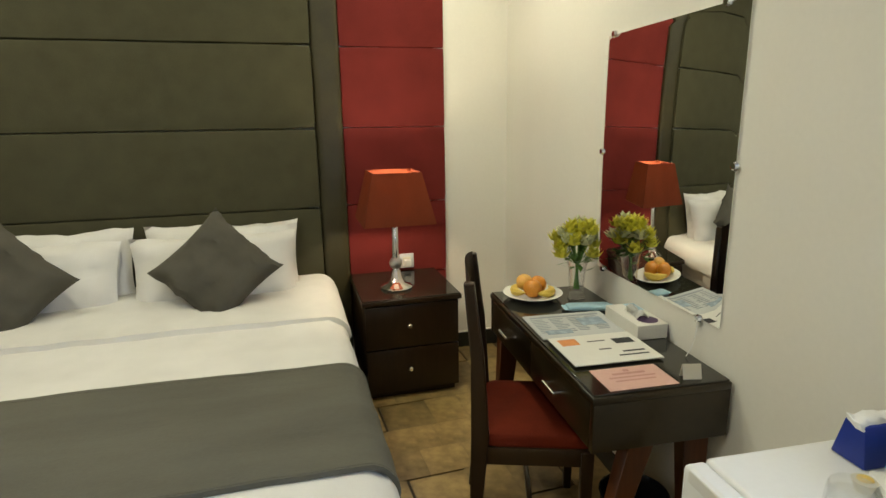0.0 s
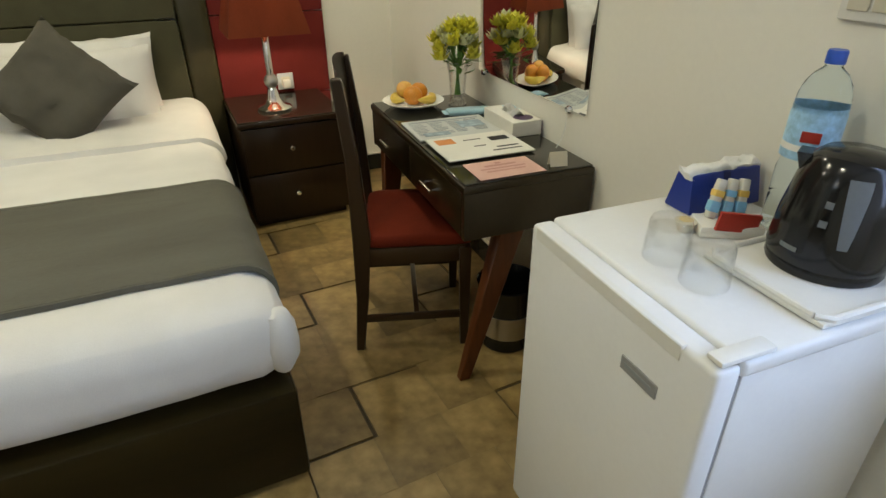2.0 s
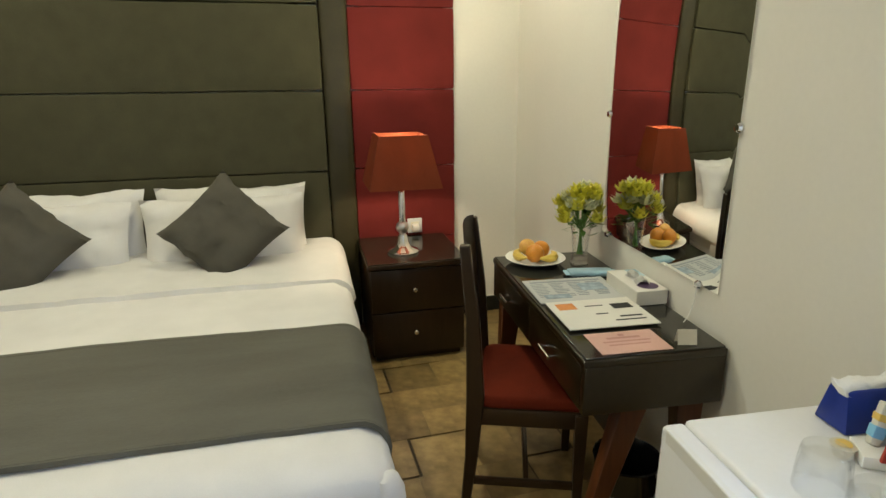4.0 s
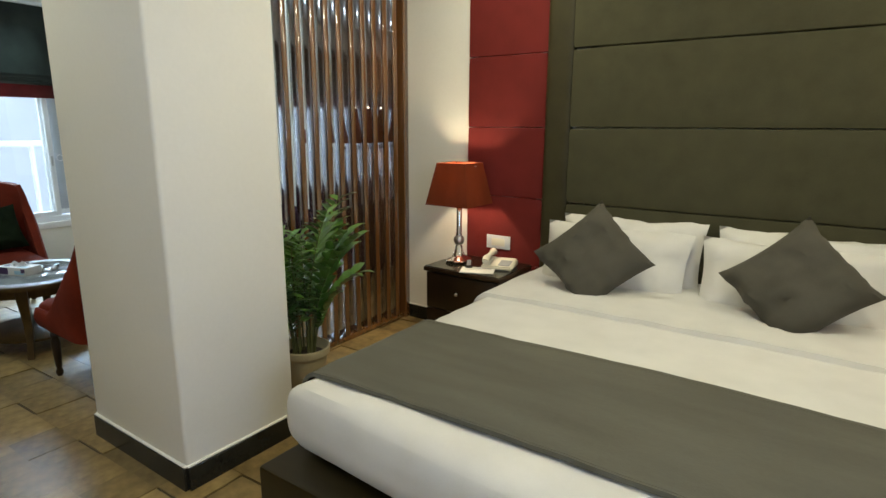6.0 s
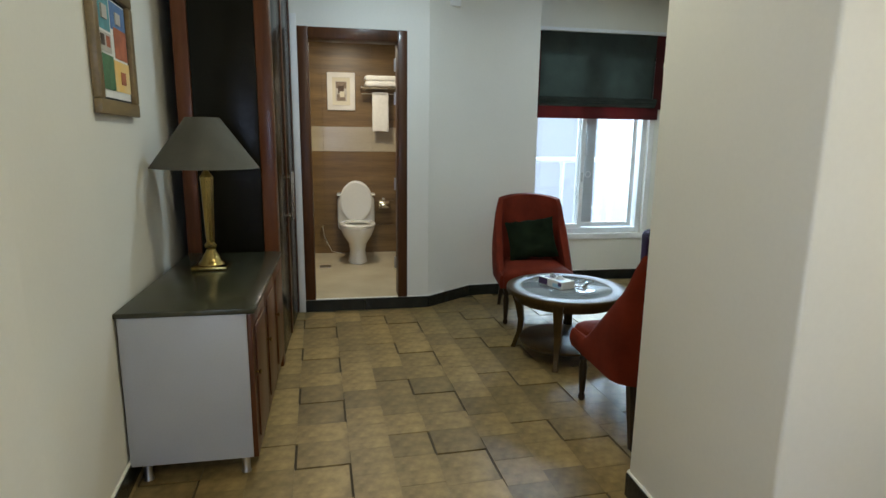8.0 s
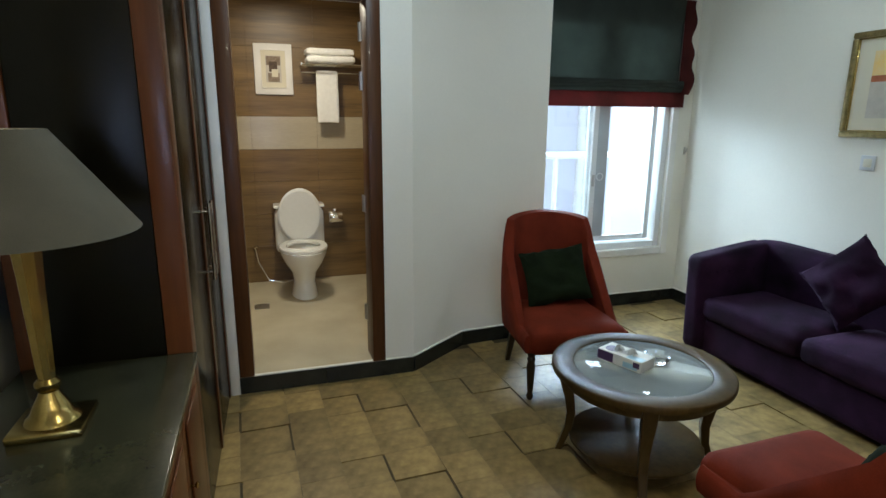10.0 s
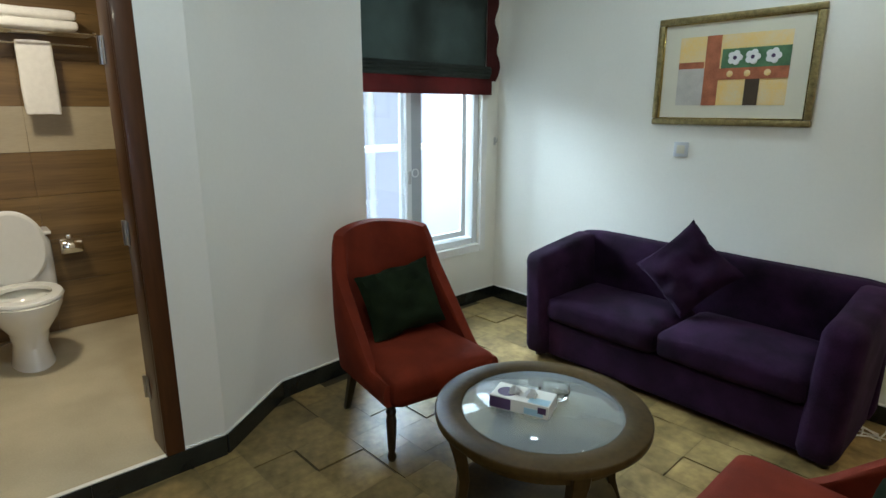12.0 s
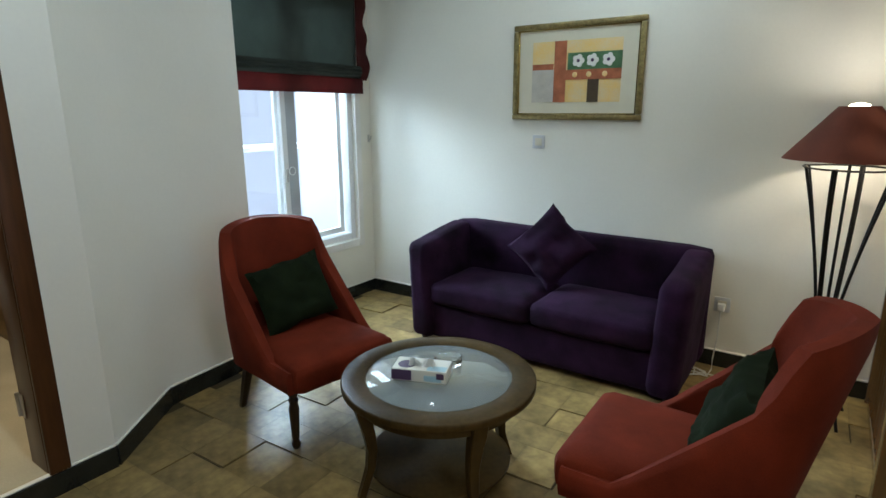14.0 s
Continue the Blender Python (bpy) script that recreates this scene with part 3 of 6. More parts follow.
bm = bmesh.new()
for p in ((WY0, WY0 + 0.05, WZ0, WZ1), (WY1 - 0.05, WY1, WZ0, WZ1), (WY0 + 0.05, WY1 - 0.05, WZ0, WZ0 + 0.05), (WY0 + 0.05, WY1 - 0.05, WZ1 - 0.05, WZ1)):
    box(WEST - 0.11, WEST - 0.02, *p, 0.004, 1, bm)
part("window_frame", bm, ALU, win)
bm = bmesh.new()
for p in ((WY1, WY1 + 0.06, WZ0 - 0.06, WZ1 + 0.06), (WY0, WY1, WZ0 - 0.06, WZ0)):
    box(WEST, WEST + 0.018, *p, 0.004, 1, bm)
part("architrave", bm, WHITEPAINT, win)
sash(win, WEST - 0.06, WY0 + 0.05, 2.60, WZ0 + 0.05, WZ1 - 0.05)
sash(win, WEST - 0.10, 2.535, WY1 - 0.075, WZ0 + 0.06, WZ1 - 0.05)
frost = part("frosted_film", box(WEST - 0.0800, WEST - 0.0790, 2.74, WY1 - 0.121, WZ0 + 0.106, WZ1 - 0.096, 0), MILKY, win, "milky film on part of the pane")
frost.visible_shadow = False
# sash stile in shade; the shade is put into its grey colour
part("overlap_stile", box(WEST - 0.088, WEST - 0.076, 2.605, 2.725, WZ0 + 0.062, WZ1 - 0.052, 0.003, 1), SHADEDALU, win, "overlapping stile, greyed for the shade on it")
part("ring_pull", tube([(WEST - 0.066, 2.66 + 0.028 * math.cos(t * math.pi / 8), 1.07 + 0.028 * math.sin(t * math.pi / 8)) for t in range(17)], 0.004, 6), ALU, win, "white ring pull")
part("latch", box(WEST - 0.035, WEST - 0.015, 2.565, 2.585, 1.0, 1.09, 0.004), STEEL, win)
# bedroom window in the east wall, past the fridge
win2 = tagged(new("window_2"), "white aluminium bedroom window beside the fridge", "window", kind="structure")
win2.matrix_world = WALL
bm = bmesh.new()
for p in ((-2.45, -2.40, 0.92, 2.12), (-1.53, -1.48, 0.92, 2.12), (-2.40, -1.53, 0.92, 0.97), (-2.40, -1.53, 2.07, 2.12)):
    box(0.06, 0.12, *p, 0.004, 1, bm)
part("window_frame", bm, ALU, win2)
part("pane", box(0.088, 0.094, -2.405, -1.525, 0.965, 2.075, 0), PANE, win2).visible_shadow = False

# light well outside the window: pale wall with daylight put in as glow, rail, pipe
structure("ground", [(-300, 300, -300, 300, -0.5, -0.3)], OUTWALL, "pale concrete ground outside", "ground")
structure("backdrop", [(-8.75, -8.6, 1.3, 6.5, -0.3, 3.4)], GLOWWALL, "pale light-well wall, its daylight put in as a glow", "wall")
rail = thing("balcony_rail", "white painted metal rail outside the window", "railing")
part("top_rail", tube([(-6.95, 1.4, 1.18), (-6.95, 4.6, 1.18)], 0.03, 10), ALU, rail)
for k in range(5):
    part("post", tube([(-6.95, 1.5 + 0.62 * k, -0.3), (-6.95, 1.5 + 0.62 * k, 1.18)], 0.022, 8), ALU, rail)
drain = thing("drain_pipe", "white plastic drain pipe on the outer wall", "pipe")
part("pipe", tube([(-8.5, 3.95, -0.3), (-8.5, 3.95, 3.3)], 0.055, 12), WHITEPLASTIC, drain)
for z in (0.4, 1.5, 2.6):
    part("clamp", lathe([(0.055, 0), (0.072, 0), (0.072, 0.05), (0.055, 0.05)], 12, centre=(-8.5, 3.95, z)), ALU, drain)

# ceiling downlights over the bedroom and passage, and added ones over the sitting room
first = thing("ceiling_light", "round recessed warm ceiling downlight, out of view", "ceiling light", pose(0, 0, 0), "ceiling downlights")
part("rim", lathe([(0.078, -0.002), (0.10, -0.002), (0.104, -0.012), (0.085, -0.018), (0.078, -0.010)], 24), WHITEPLASTIC, first)
part("disc", lathe([(0, -0.004), (0.077, -0.004), (0.077, -0.001), (0, -0.001)], 24), DISCGLOW, first, "glowing disc")
first.matrix_world = pose(*DOWNLIGHTS[0], TOP)
for dx, dy in DOWNLIGHTS[1:]:
    copy_thing(first, pose(dx, dy, TOP))

# slatted wooden screen between bedroom and sitting room, with a white return wall to the column
structure("wall_return", [(-2.60, -2.50, 1.826, 2.17, 0, TOP)], PAINT, "white strip of wall between column and screen", "wall", 0.004)
screen = thing("slatted_screen", "glossy red-brown wooden screen of upright slats", "room divider", kind="structure")
part("post", box(-2.645, -2.46, 2.172, 2.245, 0, TOP, 0.006), SLATWOOD, screen)
part("post", box(-2.61, -2.46, 3.375, 3.427, 0, TOP, 0.006), SLATWOOD, screen)
part("bottom_rail", box(-2.60, -2.475, 2.245, 3.375, 0.0, 0.035, 0.004), SLATWOOD, screen)
slat = None
NS = 11
for k in range(NS):
    y = 2.245 + (3.375 - 2.245) * (k + 0.5) / NS
    if slat is None:
        slat = part("slat", box(-0.066, 0.066, -0.015, 0.015, 0.035, TOP, 0.004), SLATWOOD, screen, m=pose(-2.53, y, 0, 0, 0, -22))
    else:
        o = new("slat", slat.data)
        o.parent, o.matrix_basis = screen, pose(-2.53, y, 0, 0, 0, -22 + 1.6 * math.sin(k * 2.3))

# ---- headboard wall ----
HB = 3.372
head = thing("headboard", "tall grey velour headboard in stitched horizontal panels", "headboard")
HZ = [0.30, 0.525, 0.949, 1.375, 1.800, 2.225, 2.65, TOP - 0.02]
for z0, z1 in zip(HZ, HZ[1:]):
    bm = pad(-1.248, 0.462, HB - 0.030, NORTH - 0.003, z0 + 0.0015, z1 - 0.0015, 0.016, cuts=9, rough=0.0015, seed=z0)
    part("panel", bm, HEADCLOTH, head)
for x0, x1 in ((-1.412, -1.250), (0.464, 0.610)):
    part("side_post", pad(x0, x1, HB - 0.006, NORTH - 0.003, 0.0, TOP - 0.02, 0.02, cuts=6), POSTHIDE, head, "narrow dark olive side post")
for x0, x1 in ((-1.955, -1.415), (0.613, 1.192)):
    redp = thing("wall_panel", "dark red fabric wall panel beside the headboard", "wall panel", group="red wall panels")
    for z0, z1 in zip([0.12] + HZ[1:], HZ[1:]):
        part("cloth_panel", pad(x0, x1, NORTH - 0.03, NORTH - 0.002, z0 + 0.0008, z1 - 0.0008, 0.008, cuts=8, rough=0.0012, seed=z0 + x0), REDCLOTH, redp)

# ---- bed ----
bed = thing("bed", "wide double bed on a dark wooden base, neatly made", "bed")
part("base", box(-1.38, 0.495, 1.262, 3.325, 0.02, 0.315, 0.012), BEDWOOD, bed, "dark wooden box base")


def bed_section(y, off=0.0, x0=-1.395, x1=0.510, top=0.560, low=0.33, r=0.085):
    """Points of the made bed's cross-section from one lower edge over the top to the other."""
    pts = [(x0 + 0.035 - off, low), (x0 + 0.012 - off, low + 0.06)]
    for k in range(7):
        a = math.pi - k * math.pi / 12
        pts.append((x0 + r + (r + off) * math.cos(a), top - r + (r + off) * math.sin(a)))
    n = 22
    for k in range(1, n):
        u = k / n
        x = x0 + r + (x1 - x0 - 2 * r) * u
        pts.append((x, top + off + 0.012 * math.sin(math.pi * u) + 0.004 * noise.noise(Vector((x * 3, y * 3, 0.3)))))
    for k in range(7):
        a = math.pi / 2 - k * math.pi / 12
        pts.append((x1 - r + (r + off) * math.cos(a), top - r + (r + off) * math.sin(a)))
    pts += [(x1 - 0.012 + off, low + 0.06), (x1 - 0.035 + off, low)]
    return pts


def draped(ys, off, top=0.560, thick=0.012, low=0.33, crumple=0.0, dip=(0.0, 0.0)):
    """Cloth over the bed, along ys; its first and last edges sink by dip into what lies below."""
    bm = bmesh.new()
    rows = []
    for k, y in enumerate(ys):
        sink = dip[0] if k == 0 else dip[1] if k == len(ys) - 1 else 0.0
        rows.append([bm.verts.new((x + crumple * noise.noise(Vector((x * 7, y * 7, 1))), y + crumple * noise.noise(Vector((x * 6, y * 6, 5))), z + crumple * noise.noise(Vector((x * 8, y * 8, 9))))) for x, z in bed_section(y, off - sink, top=top, low=low)])
    for a, b in zip(rows, rows[1:]):
        for i in range(len(a) - 1):
            bm.faces.new((a[i], a[i + 1], b[i + 1], b[i]))
    bmesh.ops.recalc_face_normals(bm, faces=bm.faces)
    bmesh.ops.solidify(bm, geom=list(bm.faces), thickness=thick)
    return bm


part("mattress", pad(-1.36, 0.480, 1.44, 3.35, 0.317, 0.540, 0.07, cuts=8), LINEN, bed)
# the duvet: soft slab that rolls over the foot end
bm = pad(-1.395, 0.510, 1.255, 2.80, 0.33, 0.560, 0.095, cuts=22, puff=0.012, rough=0.006, seed=2)
for v in bm.verts:  # the foot end lies a little askew on the base
    u = (0.51 - v.co.x) / 1.905
    v.co.y += (0.015 + 0.10 * u * u) * max(0.0, (1.46 - v.co.y) / 0.205)
part("duvet", bm, LINEN, bed, "white duvet")
part("folded_sheet", draped([2.592, 2.600, 2.612, 2.64, 2.72, 2.82, 2.92, 3.02, 3.12, 3.22, 3.34], 0.012, top=0.566, crumple=0.006, low=0.40, dip=(0.030, 0.0)), LINEN, bed)
bm = lathe([(0, 0.345), (0.026, 0.352), (0.044, 0.385), (0.050, 0.43), (0.044, 0.475), (0.028, 0.510), (0, 0.525)], 20, centre=(0.478, 1.322, 0))
for v in bm.verts:
    v.co += noise.noise_vector(v.co * 16) * 0.010
part("duvet_corner", bm, LINEN, bed, "gathered duvet corner")
run = draped([1.466, 1.469] + [1.48 + 0.62 * k / 14 for k in range(15)] + [2.111, 2.114], 0.008, top=0.567, thick=0.004, low=0.335, crumple=0.005, dip=(0.014, 0.014))
runner = thing("bed_runner", "grey woven runner draped across the white bed", "bed runner")
part("cloth", run, RUNNER, runner)
for y0 in (1.474, 2.088):
    part("hem", draped([y0, y0 + 0.002, y0 + 0.009, y0 + 0.016, y0 + 0.018], 0.0095, top=0.567, thick=0.003, low=0.335, crumple=0.005, dip=(0.003, 0.003)), RUNNER, runner, "stitched hem")
k = 0
for cx, cy, cz, lean, yaw, w, h in ((-0.845, 3.265, 0.70, -13, 2, 0.76, 0.42), (-0.900, 3.155, 0.675, -20, -2, 0.79, 0.40), (-0.045, 3.265, 0.70, -13, -2, 0.76, 0.42), (-0.075, 3.155, 0.675, -20, 2, 0.79, 0.40)):
    k += 1
    solo("pillow", pillow_mesh(w, h, 0.17, k, 0.06), LINEN, "plump white pillow leaning on the grey headboard", "pillow", pose(cx, cy, cz, lean, 0, yaw), "white bed pillows")
for cx, cy, cz, yaw in ((-0.925, 2.94, 0.745, 6), (-0.055, 2.955, 0.745, -3)):
    k += 1
    solo("cushion", pillow_mesh(0.43, 0.43, 0.15, k, 0.10), CUSHION, "dark grey square cushion standing on its corner against pillows", "cushion",
         pose(cx, cy, cz, -26, 0, yaw) @ pose(0, 0, 0, 0, 45, 0), "grey bed cushions")


def nightstand(x0, x1, y0, y1, h):
    cx = (x0 + x1) / 2
    ob = thing("nightstand", "dark brown wooden nightstand with two drawers", "nightstand", pose(cx, y1, 0), "nightstands beside the bed")
    w, d = (x1 - x0) / 2, y1 - y0
    part("body", box(-w + 0.012, w - 0.012, -d + 0.03, 0, 0.03, h - 0.028, 0.003), DARKWOOD, ob)
    part("plinth", box(-w + 0.03, w - 0.03, -d + 0.045, -0.02, 0, 0.03, 0.002), DARKWOOD, ob)
    part("top", box(-w, w, -d, 0, h - 0.026, h, 0.004), DARKWOOD, ob)
    part("glass_top", box(-w + 0.006, w - 0.006, -d + 0.006, -0.004, h + 0.0005, h + 0.005, 0.0015, 1), DESKGLASS, ob, "glossy dark top sheet")
    for z0, z1 in ((0.045, 0.272), (0.280, h - 0.034)):
        dr = part("drawer", box(-w + 0.016, w - 0.016, -d + 0.012, -d + 0.032, z0, z1, 0.003), DARKWOOD, ob)
        zc = (z0 + z1) / 2 + 0.005
        part("knob", lathe([(0.004, 0), (0.004, 0.012), (0.011, 0.016), (0.013, 0.022), (0.009, 0.028), (0, 0.029)], 14), CHROME, dr, "chrome knob", pose(-0.02, -d + 0.012, zc, 90, 0, 0))
    return ob


nightstand(0.602, 1.118, 2.855, NORTH - 0.035, 0.540)
nightstand(-2.005, -1.47, 2.985, NORTH - 0.035, 0.535)


def table_lamp(x, y, z, group, wide=1.0):
    ob = thing("table_lamp", "chrome table lamp with a dark red square shade, lit", "table lamp", pose(x, y, z), group)
    part("base", lathe([(0, 0), (0.082, 0), (0.085, 0.008), (0.076, 0.018), (0.045, 0.030), (0.030, 0.055), (0.024, 0.090), (0.016, 0.105), (0, 0.105)], 28), CHROME, ob)
    part("ball", lathe([(0, 0.10), (0.018, 0.104), (0.030, 0.118), (0.035, 0.135), (0.030, 0.152), (0.018, 0.166), (0, 0.168)], 24), STEEL, ob, "dark smoked ball")
    part("stem", lathe([(0, 0.165), (0.019, 0.165), (0.017, 0.18), (0.017, 0.34), (0.012, 0.35), (0.012, 0.44), (0, 0.44)], 18), CHROME, ob)
    part("shade", shade_mesh(0.255, 0.172, 0.255, 4, 0.005, math.pi / 4), GLOWSHADE, ob, "dark red square shade", pose(0, 0, 0.362) @ Matrix.Diagonal((wide, wide, 1, 1)))
    part("shade_ring", tube([(-0.12, 0, 0.60), (0, 0, 0.595), (0.12, 0, 0.60)], 0.003, 6, tube([(0, 0, 0.44), (0, 0, 0.60)], 0.003, 6)), STEEL, ob)
    part("bulb", lathe([(0, 0.44), (0.014, 0.44), (0.016, 0.46), (0.030, 0.49), (0.030, 0.51), (0.018, 0.53), (0, 0.535)], 16), BULBGLOW, ob, "lit bulb").visible_shadow = False
    return ob


table_lamp(0.815, 3.05, 0.546, "bedside lamps")
table_lamp(-1.885, 3.20, 0.546, "bedside lamps", 0.84)

# ---- sitting room ----


def armchair(m, cushion_pose):
    ob = thing("armchair", "red upholstered low armchair with dark turned legs", "armchair", m, "red armchairs")
    # seat, wider in front, its front edge rounded
    bm = pad(-0.26, 0.33, -0.278, 0.278, 0.29, 0.435, 0.055, cuts=10, puff=0.018, rough=0.003)
    for v in bm.verts:
        k = 0.84 + 0.16 * (v.co.x + 0.26) / 0.59
        v.co.y *= k
        v.co.z -= 0.025 * max(0, (v.co.x - 0.15) / 0.18) * (0.3 if v.co.z < 0.35 else 0)
    part("seat", bm, REDVELVET, ob)
    # curved back that sweeps down into the sides
    bm = bmesh.new()
    nu, nv = 40, 14
    plan = []
    for i in range(nu + 1):
        u = 2 * i / nu - 1
        a = abs(u)
        if a < 0.55:
            ang = a / 0.55 * math.pi / 2
            x, y = -0.28 + 0.10 * (1 - math.cos(ang)), 0.262 * math.sin(ang)
        else:
            k = (a - 0.55) / 0.45
            x, y = -0.18 + 0.47 * k, 0.262 + 0.006 * k
        top = 0.955 - 0.035 * (a / 0.42) ** 2 if a < 0.42 else 0.92 - 0.52 * min(1, ((a - 0.42) / 0.42)) ** 0.85
        plan.append((x, math.copysign(y, u), max(0.40, top), a))
    grid = [[None] * (nv + 1) for _ in range(2 * (nu + 1))]
    for i, (x, y, top, a) in enumerate(plan):
        d = Vector((x + 0.02, y, 0)).normalized() if a < 0.55 else Vector((0, math.copysign(1, y), 0))
        for j in range(nv + 1):
            v = j / nv
            z = 0.30 + (top - 0.30) * v
            lean = 0.135 * ((z - 0.30) / 0.6) ** 1.3 * max(0.12, 1 - a * 1.15)
            th = 0.038 * (1 - 0.35 * max(0, v - 0.9) / 0.1) * (1 - 0.55 * max(0, (a - 0.6) / 0.4))
            p = Vector((x - lean, y, z)) + d * 0.012 * math.sin(math.pi * v)
            grid[i][j] = bm.verts.new(p + d * th)
            grid[nu + 1 + i][j] = bm.verts.new(p - d * th + Vector((0, 0, -0.006 * (v > 0.95))))
    for s in (0, nu + 1):
        for i in range(nu):
            for j in range(nv):
                bm.faces.new((grid[s + i][j], grid[s + i + 1][j], grid[s + i + 1][j + 1], grid[s + i][j + 1]))
    o = nu + 1
    for i in range(nu):
        bm.faces.new((grid[i][nv], grid[i + 1][nv], grid[o + i + 1][nv], grid[o + i][nv]))
        bm.faces.new((grid[i][0], grid[i + 1][0], grid[o + i + 1][0], grid[o + i][0]))
    for i in (0, nu):
        for j in range(nv):
            bm.faces.new((grid[i][j], grid[i][j + 1], grid[o + i][j + 1], grid[o + i][j]))
    rim = [e for e in bm.edges if len(e.link_faces) == 2 and e.calc_face_angle(0) > 1.0]
    bmesh.ops.bevel(bm, geom=rim, offset=0.014, segments=4, affect="EDGES", clamp_overlap=True)
    part("backrest", bm, REDVELVET, ob)
    leg = lathe([(0, 0), (0.013, 0), (0.019, 0.012), (0.020, 0.025), (0.013, 0.045), (0.017, 0.06), (0.021, 0.13), (0.024, 0.20), (0.018, 0.225), (0.024, 0.24), (0.018, 0.255), (0.026, 0.275), (0.028, 0.31), (0, 0.31)], 16)
    one = part("leg", leg, DARKWOOD, ob, "turned dark wooden front leg", pose(0.228, -0.235, 0))
    two = new("leg", one.data)
    two.parent, two.matrix_basis = ob, pose(0.228, 0.235, 0)
    for y in (-0.205, 0.205):
        part("leg", taper(-0.215, y, 0, 0.31, 0.028, 0.045, -0.085, 0.12 * y), DARKWOOD, ob, "splayed square back leg")
    solo("armchair_cushion", pillow_mesh(0.40, 0.34, 0.13, 3 + m.translation.x, 0.08), GREENCLOTH, "dark green cushion resting in the red armchair", "cushion", m @ cushion_pose, "green chair cushions")
    return ob


armchair(pose(-4.932, 1.700, 0, 0, 0, -10), pose(-0.115, 0.0, 0.612, 22, 8, -90))
armchair(pose(-3.205, 1.71, 0, 0, 0, 181), pose(-0.150, 0.01, 0.592, 26, -4, -90))

# sofa
sofa = thing("sofa", "two-seat dark purple velvet sofa with level arms and back", "sofa")
SX0, SX1, SY0, SY1, SZ = -5.125, -3.375, 2.74, 3.405, 0.735
part("base", pad(SX0 + 0.05, SX1 - 0.05, SY0 + 0.03, SY1 - 0.02, 0.035, 0.27, 0.03, cuts=10, rough=0.002), PURPLE, sofa)
part("backrest", pad(SX0 + 0.02, SX1 - 0.02, SY1 - 0.15, SY1, 0.05, SZ, 0.05, cuts=12, rough=0.004, seed=4), PURPLE, sofa)
for x0, x1 in ((SX0, SX0 + 0.165), (SX1 - 0.165, SX1)):
    bm = pad(x0, x1, SY0 - 0.02, SY1 - 0.12, 0.035, SZ + 0.005, 0.055, cuts=12, rough=0.004, seed=x0)
    for v in bm.verts:  # arms flare a little outwards towards the top
        v.co.x += (0.035 if x0 < -4.5 else -0.035) * (1 - v.co.z / SZ)
        v.co.z -= 0.075 * max(0, v.co.z / SZ) * (SY1 - 0.12 - v.co.y) / 0.55
    part("arm", bm, PURPLE, sofa)
mid = (SX0 + SX1) / 2
for x0, x1, sd in ((SX0 + 0.165, mid, 1), (mid, SX1 - 0.165, 2)):
    part("seat_cushion", pad(x0 + 0.002, x1 - 0.002, SY0 - 0.005, SY1 - 0.15, 0.265, 0.415, 0.05, cuts=12, puff=0.03, rough=0.006, seed=sd), PURPLE, sofa)
for x in (SX0 + 0.09, SX1 - 0.09):
    for y in (SY0 + 0.07, SY1 - 0.07):
        part("foot", lathe([(0, 0), (0.022, 0), (0.028, 0.04), (0, 0.04)], 12, centre=(x, y, 0)), DARKWOOD, sofa)
for k in range(2):
    for j in range(5):  # buttons of the tufted arms
        for x, s in ((SX0 + 0.167, 1), (SX1 - 0.167, -1)):
            part("button", lathe([(0, 0), (0.010, 0.001), (0.008, 0.005), (0, 0.006)], 8), PURPLE, sofa, m=pose(x + s * (0.022 * 0.3) - s * 0.004, SY0 + 0.10 + 0.10 * j, 0.48 + 0.09 * k, 0, 90 * s, 0))
solo("sofa_cushion", pillow_mesh(0.40, 0.40, 0.14, 21, 0.10), PURPLE, "purple velvet cushion standing on its corner in the sofa", "cushion", pose(-4.28, 3.10, 0.665, -20, 0, 10) @ pose(0, 0, 0, 0, 42, 0))

# round coffee table
TX, TY, TZ, TR = -4.105, 1.638, 0.46, 0.390
ct = thing("coffee_table", "round dark wooden coffee table with an inset glass top", "coffee table", pose(TX, TY, 0, 0, 0, 15))
part("rim", lathe([(0.294, TZ - 0.032), (TR - 0.02, TZ - 0.034), (TR - 0.002, TZ - 0.030), (TR, TZ - 0.024), (TR, TZ - 0.006), (TR - 0.002, TZ - 0.002), (TR - 0.006, TZ), (0.298, TZ), (0.294, TZ - 0.003), (0.292, TZ - 0.012), (0.292, TZ - 0.028), (0.294, TZ - 0.032)], 96), TABLEWOOD, ct, "dark wooden ring")
part("apron", lathe([(0.315, TZ - 0.085), (0.335, TZ - 0.085), (0.340, TZ - 0.034), (0.315, TZ - 0.034), (0.315, TZ - 0.085)], 64), TABLEWOOD, ct)
part("glass", lathe([(0, TZ - 0.014), (0.291, TZ - 0.014), (0.291, TZ - 0.005), (0.288, TZ - 0.003), (0, TZ - 0.003)], 96), TABLEGLASS, ct, "grey-tinted glass disc")
part("shelf", lathe([(0, 0.085), (0.285, 0.085), (0.295, 0.092), (0.295, 0.102), (0.285, 0.108), (0, 0.108)], 64), TABLEWOOD, ct, "round lower shelf")
bm = bmesh.new()
rows = []
for z, r, w in ((0.0, 0.338, 0.034), (0.05, 0.322, 0.034), (0.12, 0.298, 0.038), (0.20, 0.290, 0.043), (0.28, 0.302, 0.050), (0.36, 0.322, 0.058), (0.41, 0.328, 0.062), (TZ - 0.034, 0.328, 0.062)):
    rows.append([bm.verts.new((r + a * w * 0.45, b * w / 2, z)) for a, b in ((-1, -1), (1, -1), (1, 1), (-1, 1))])
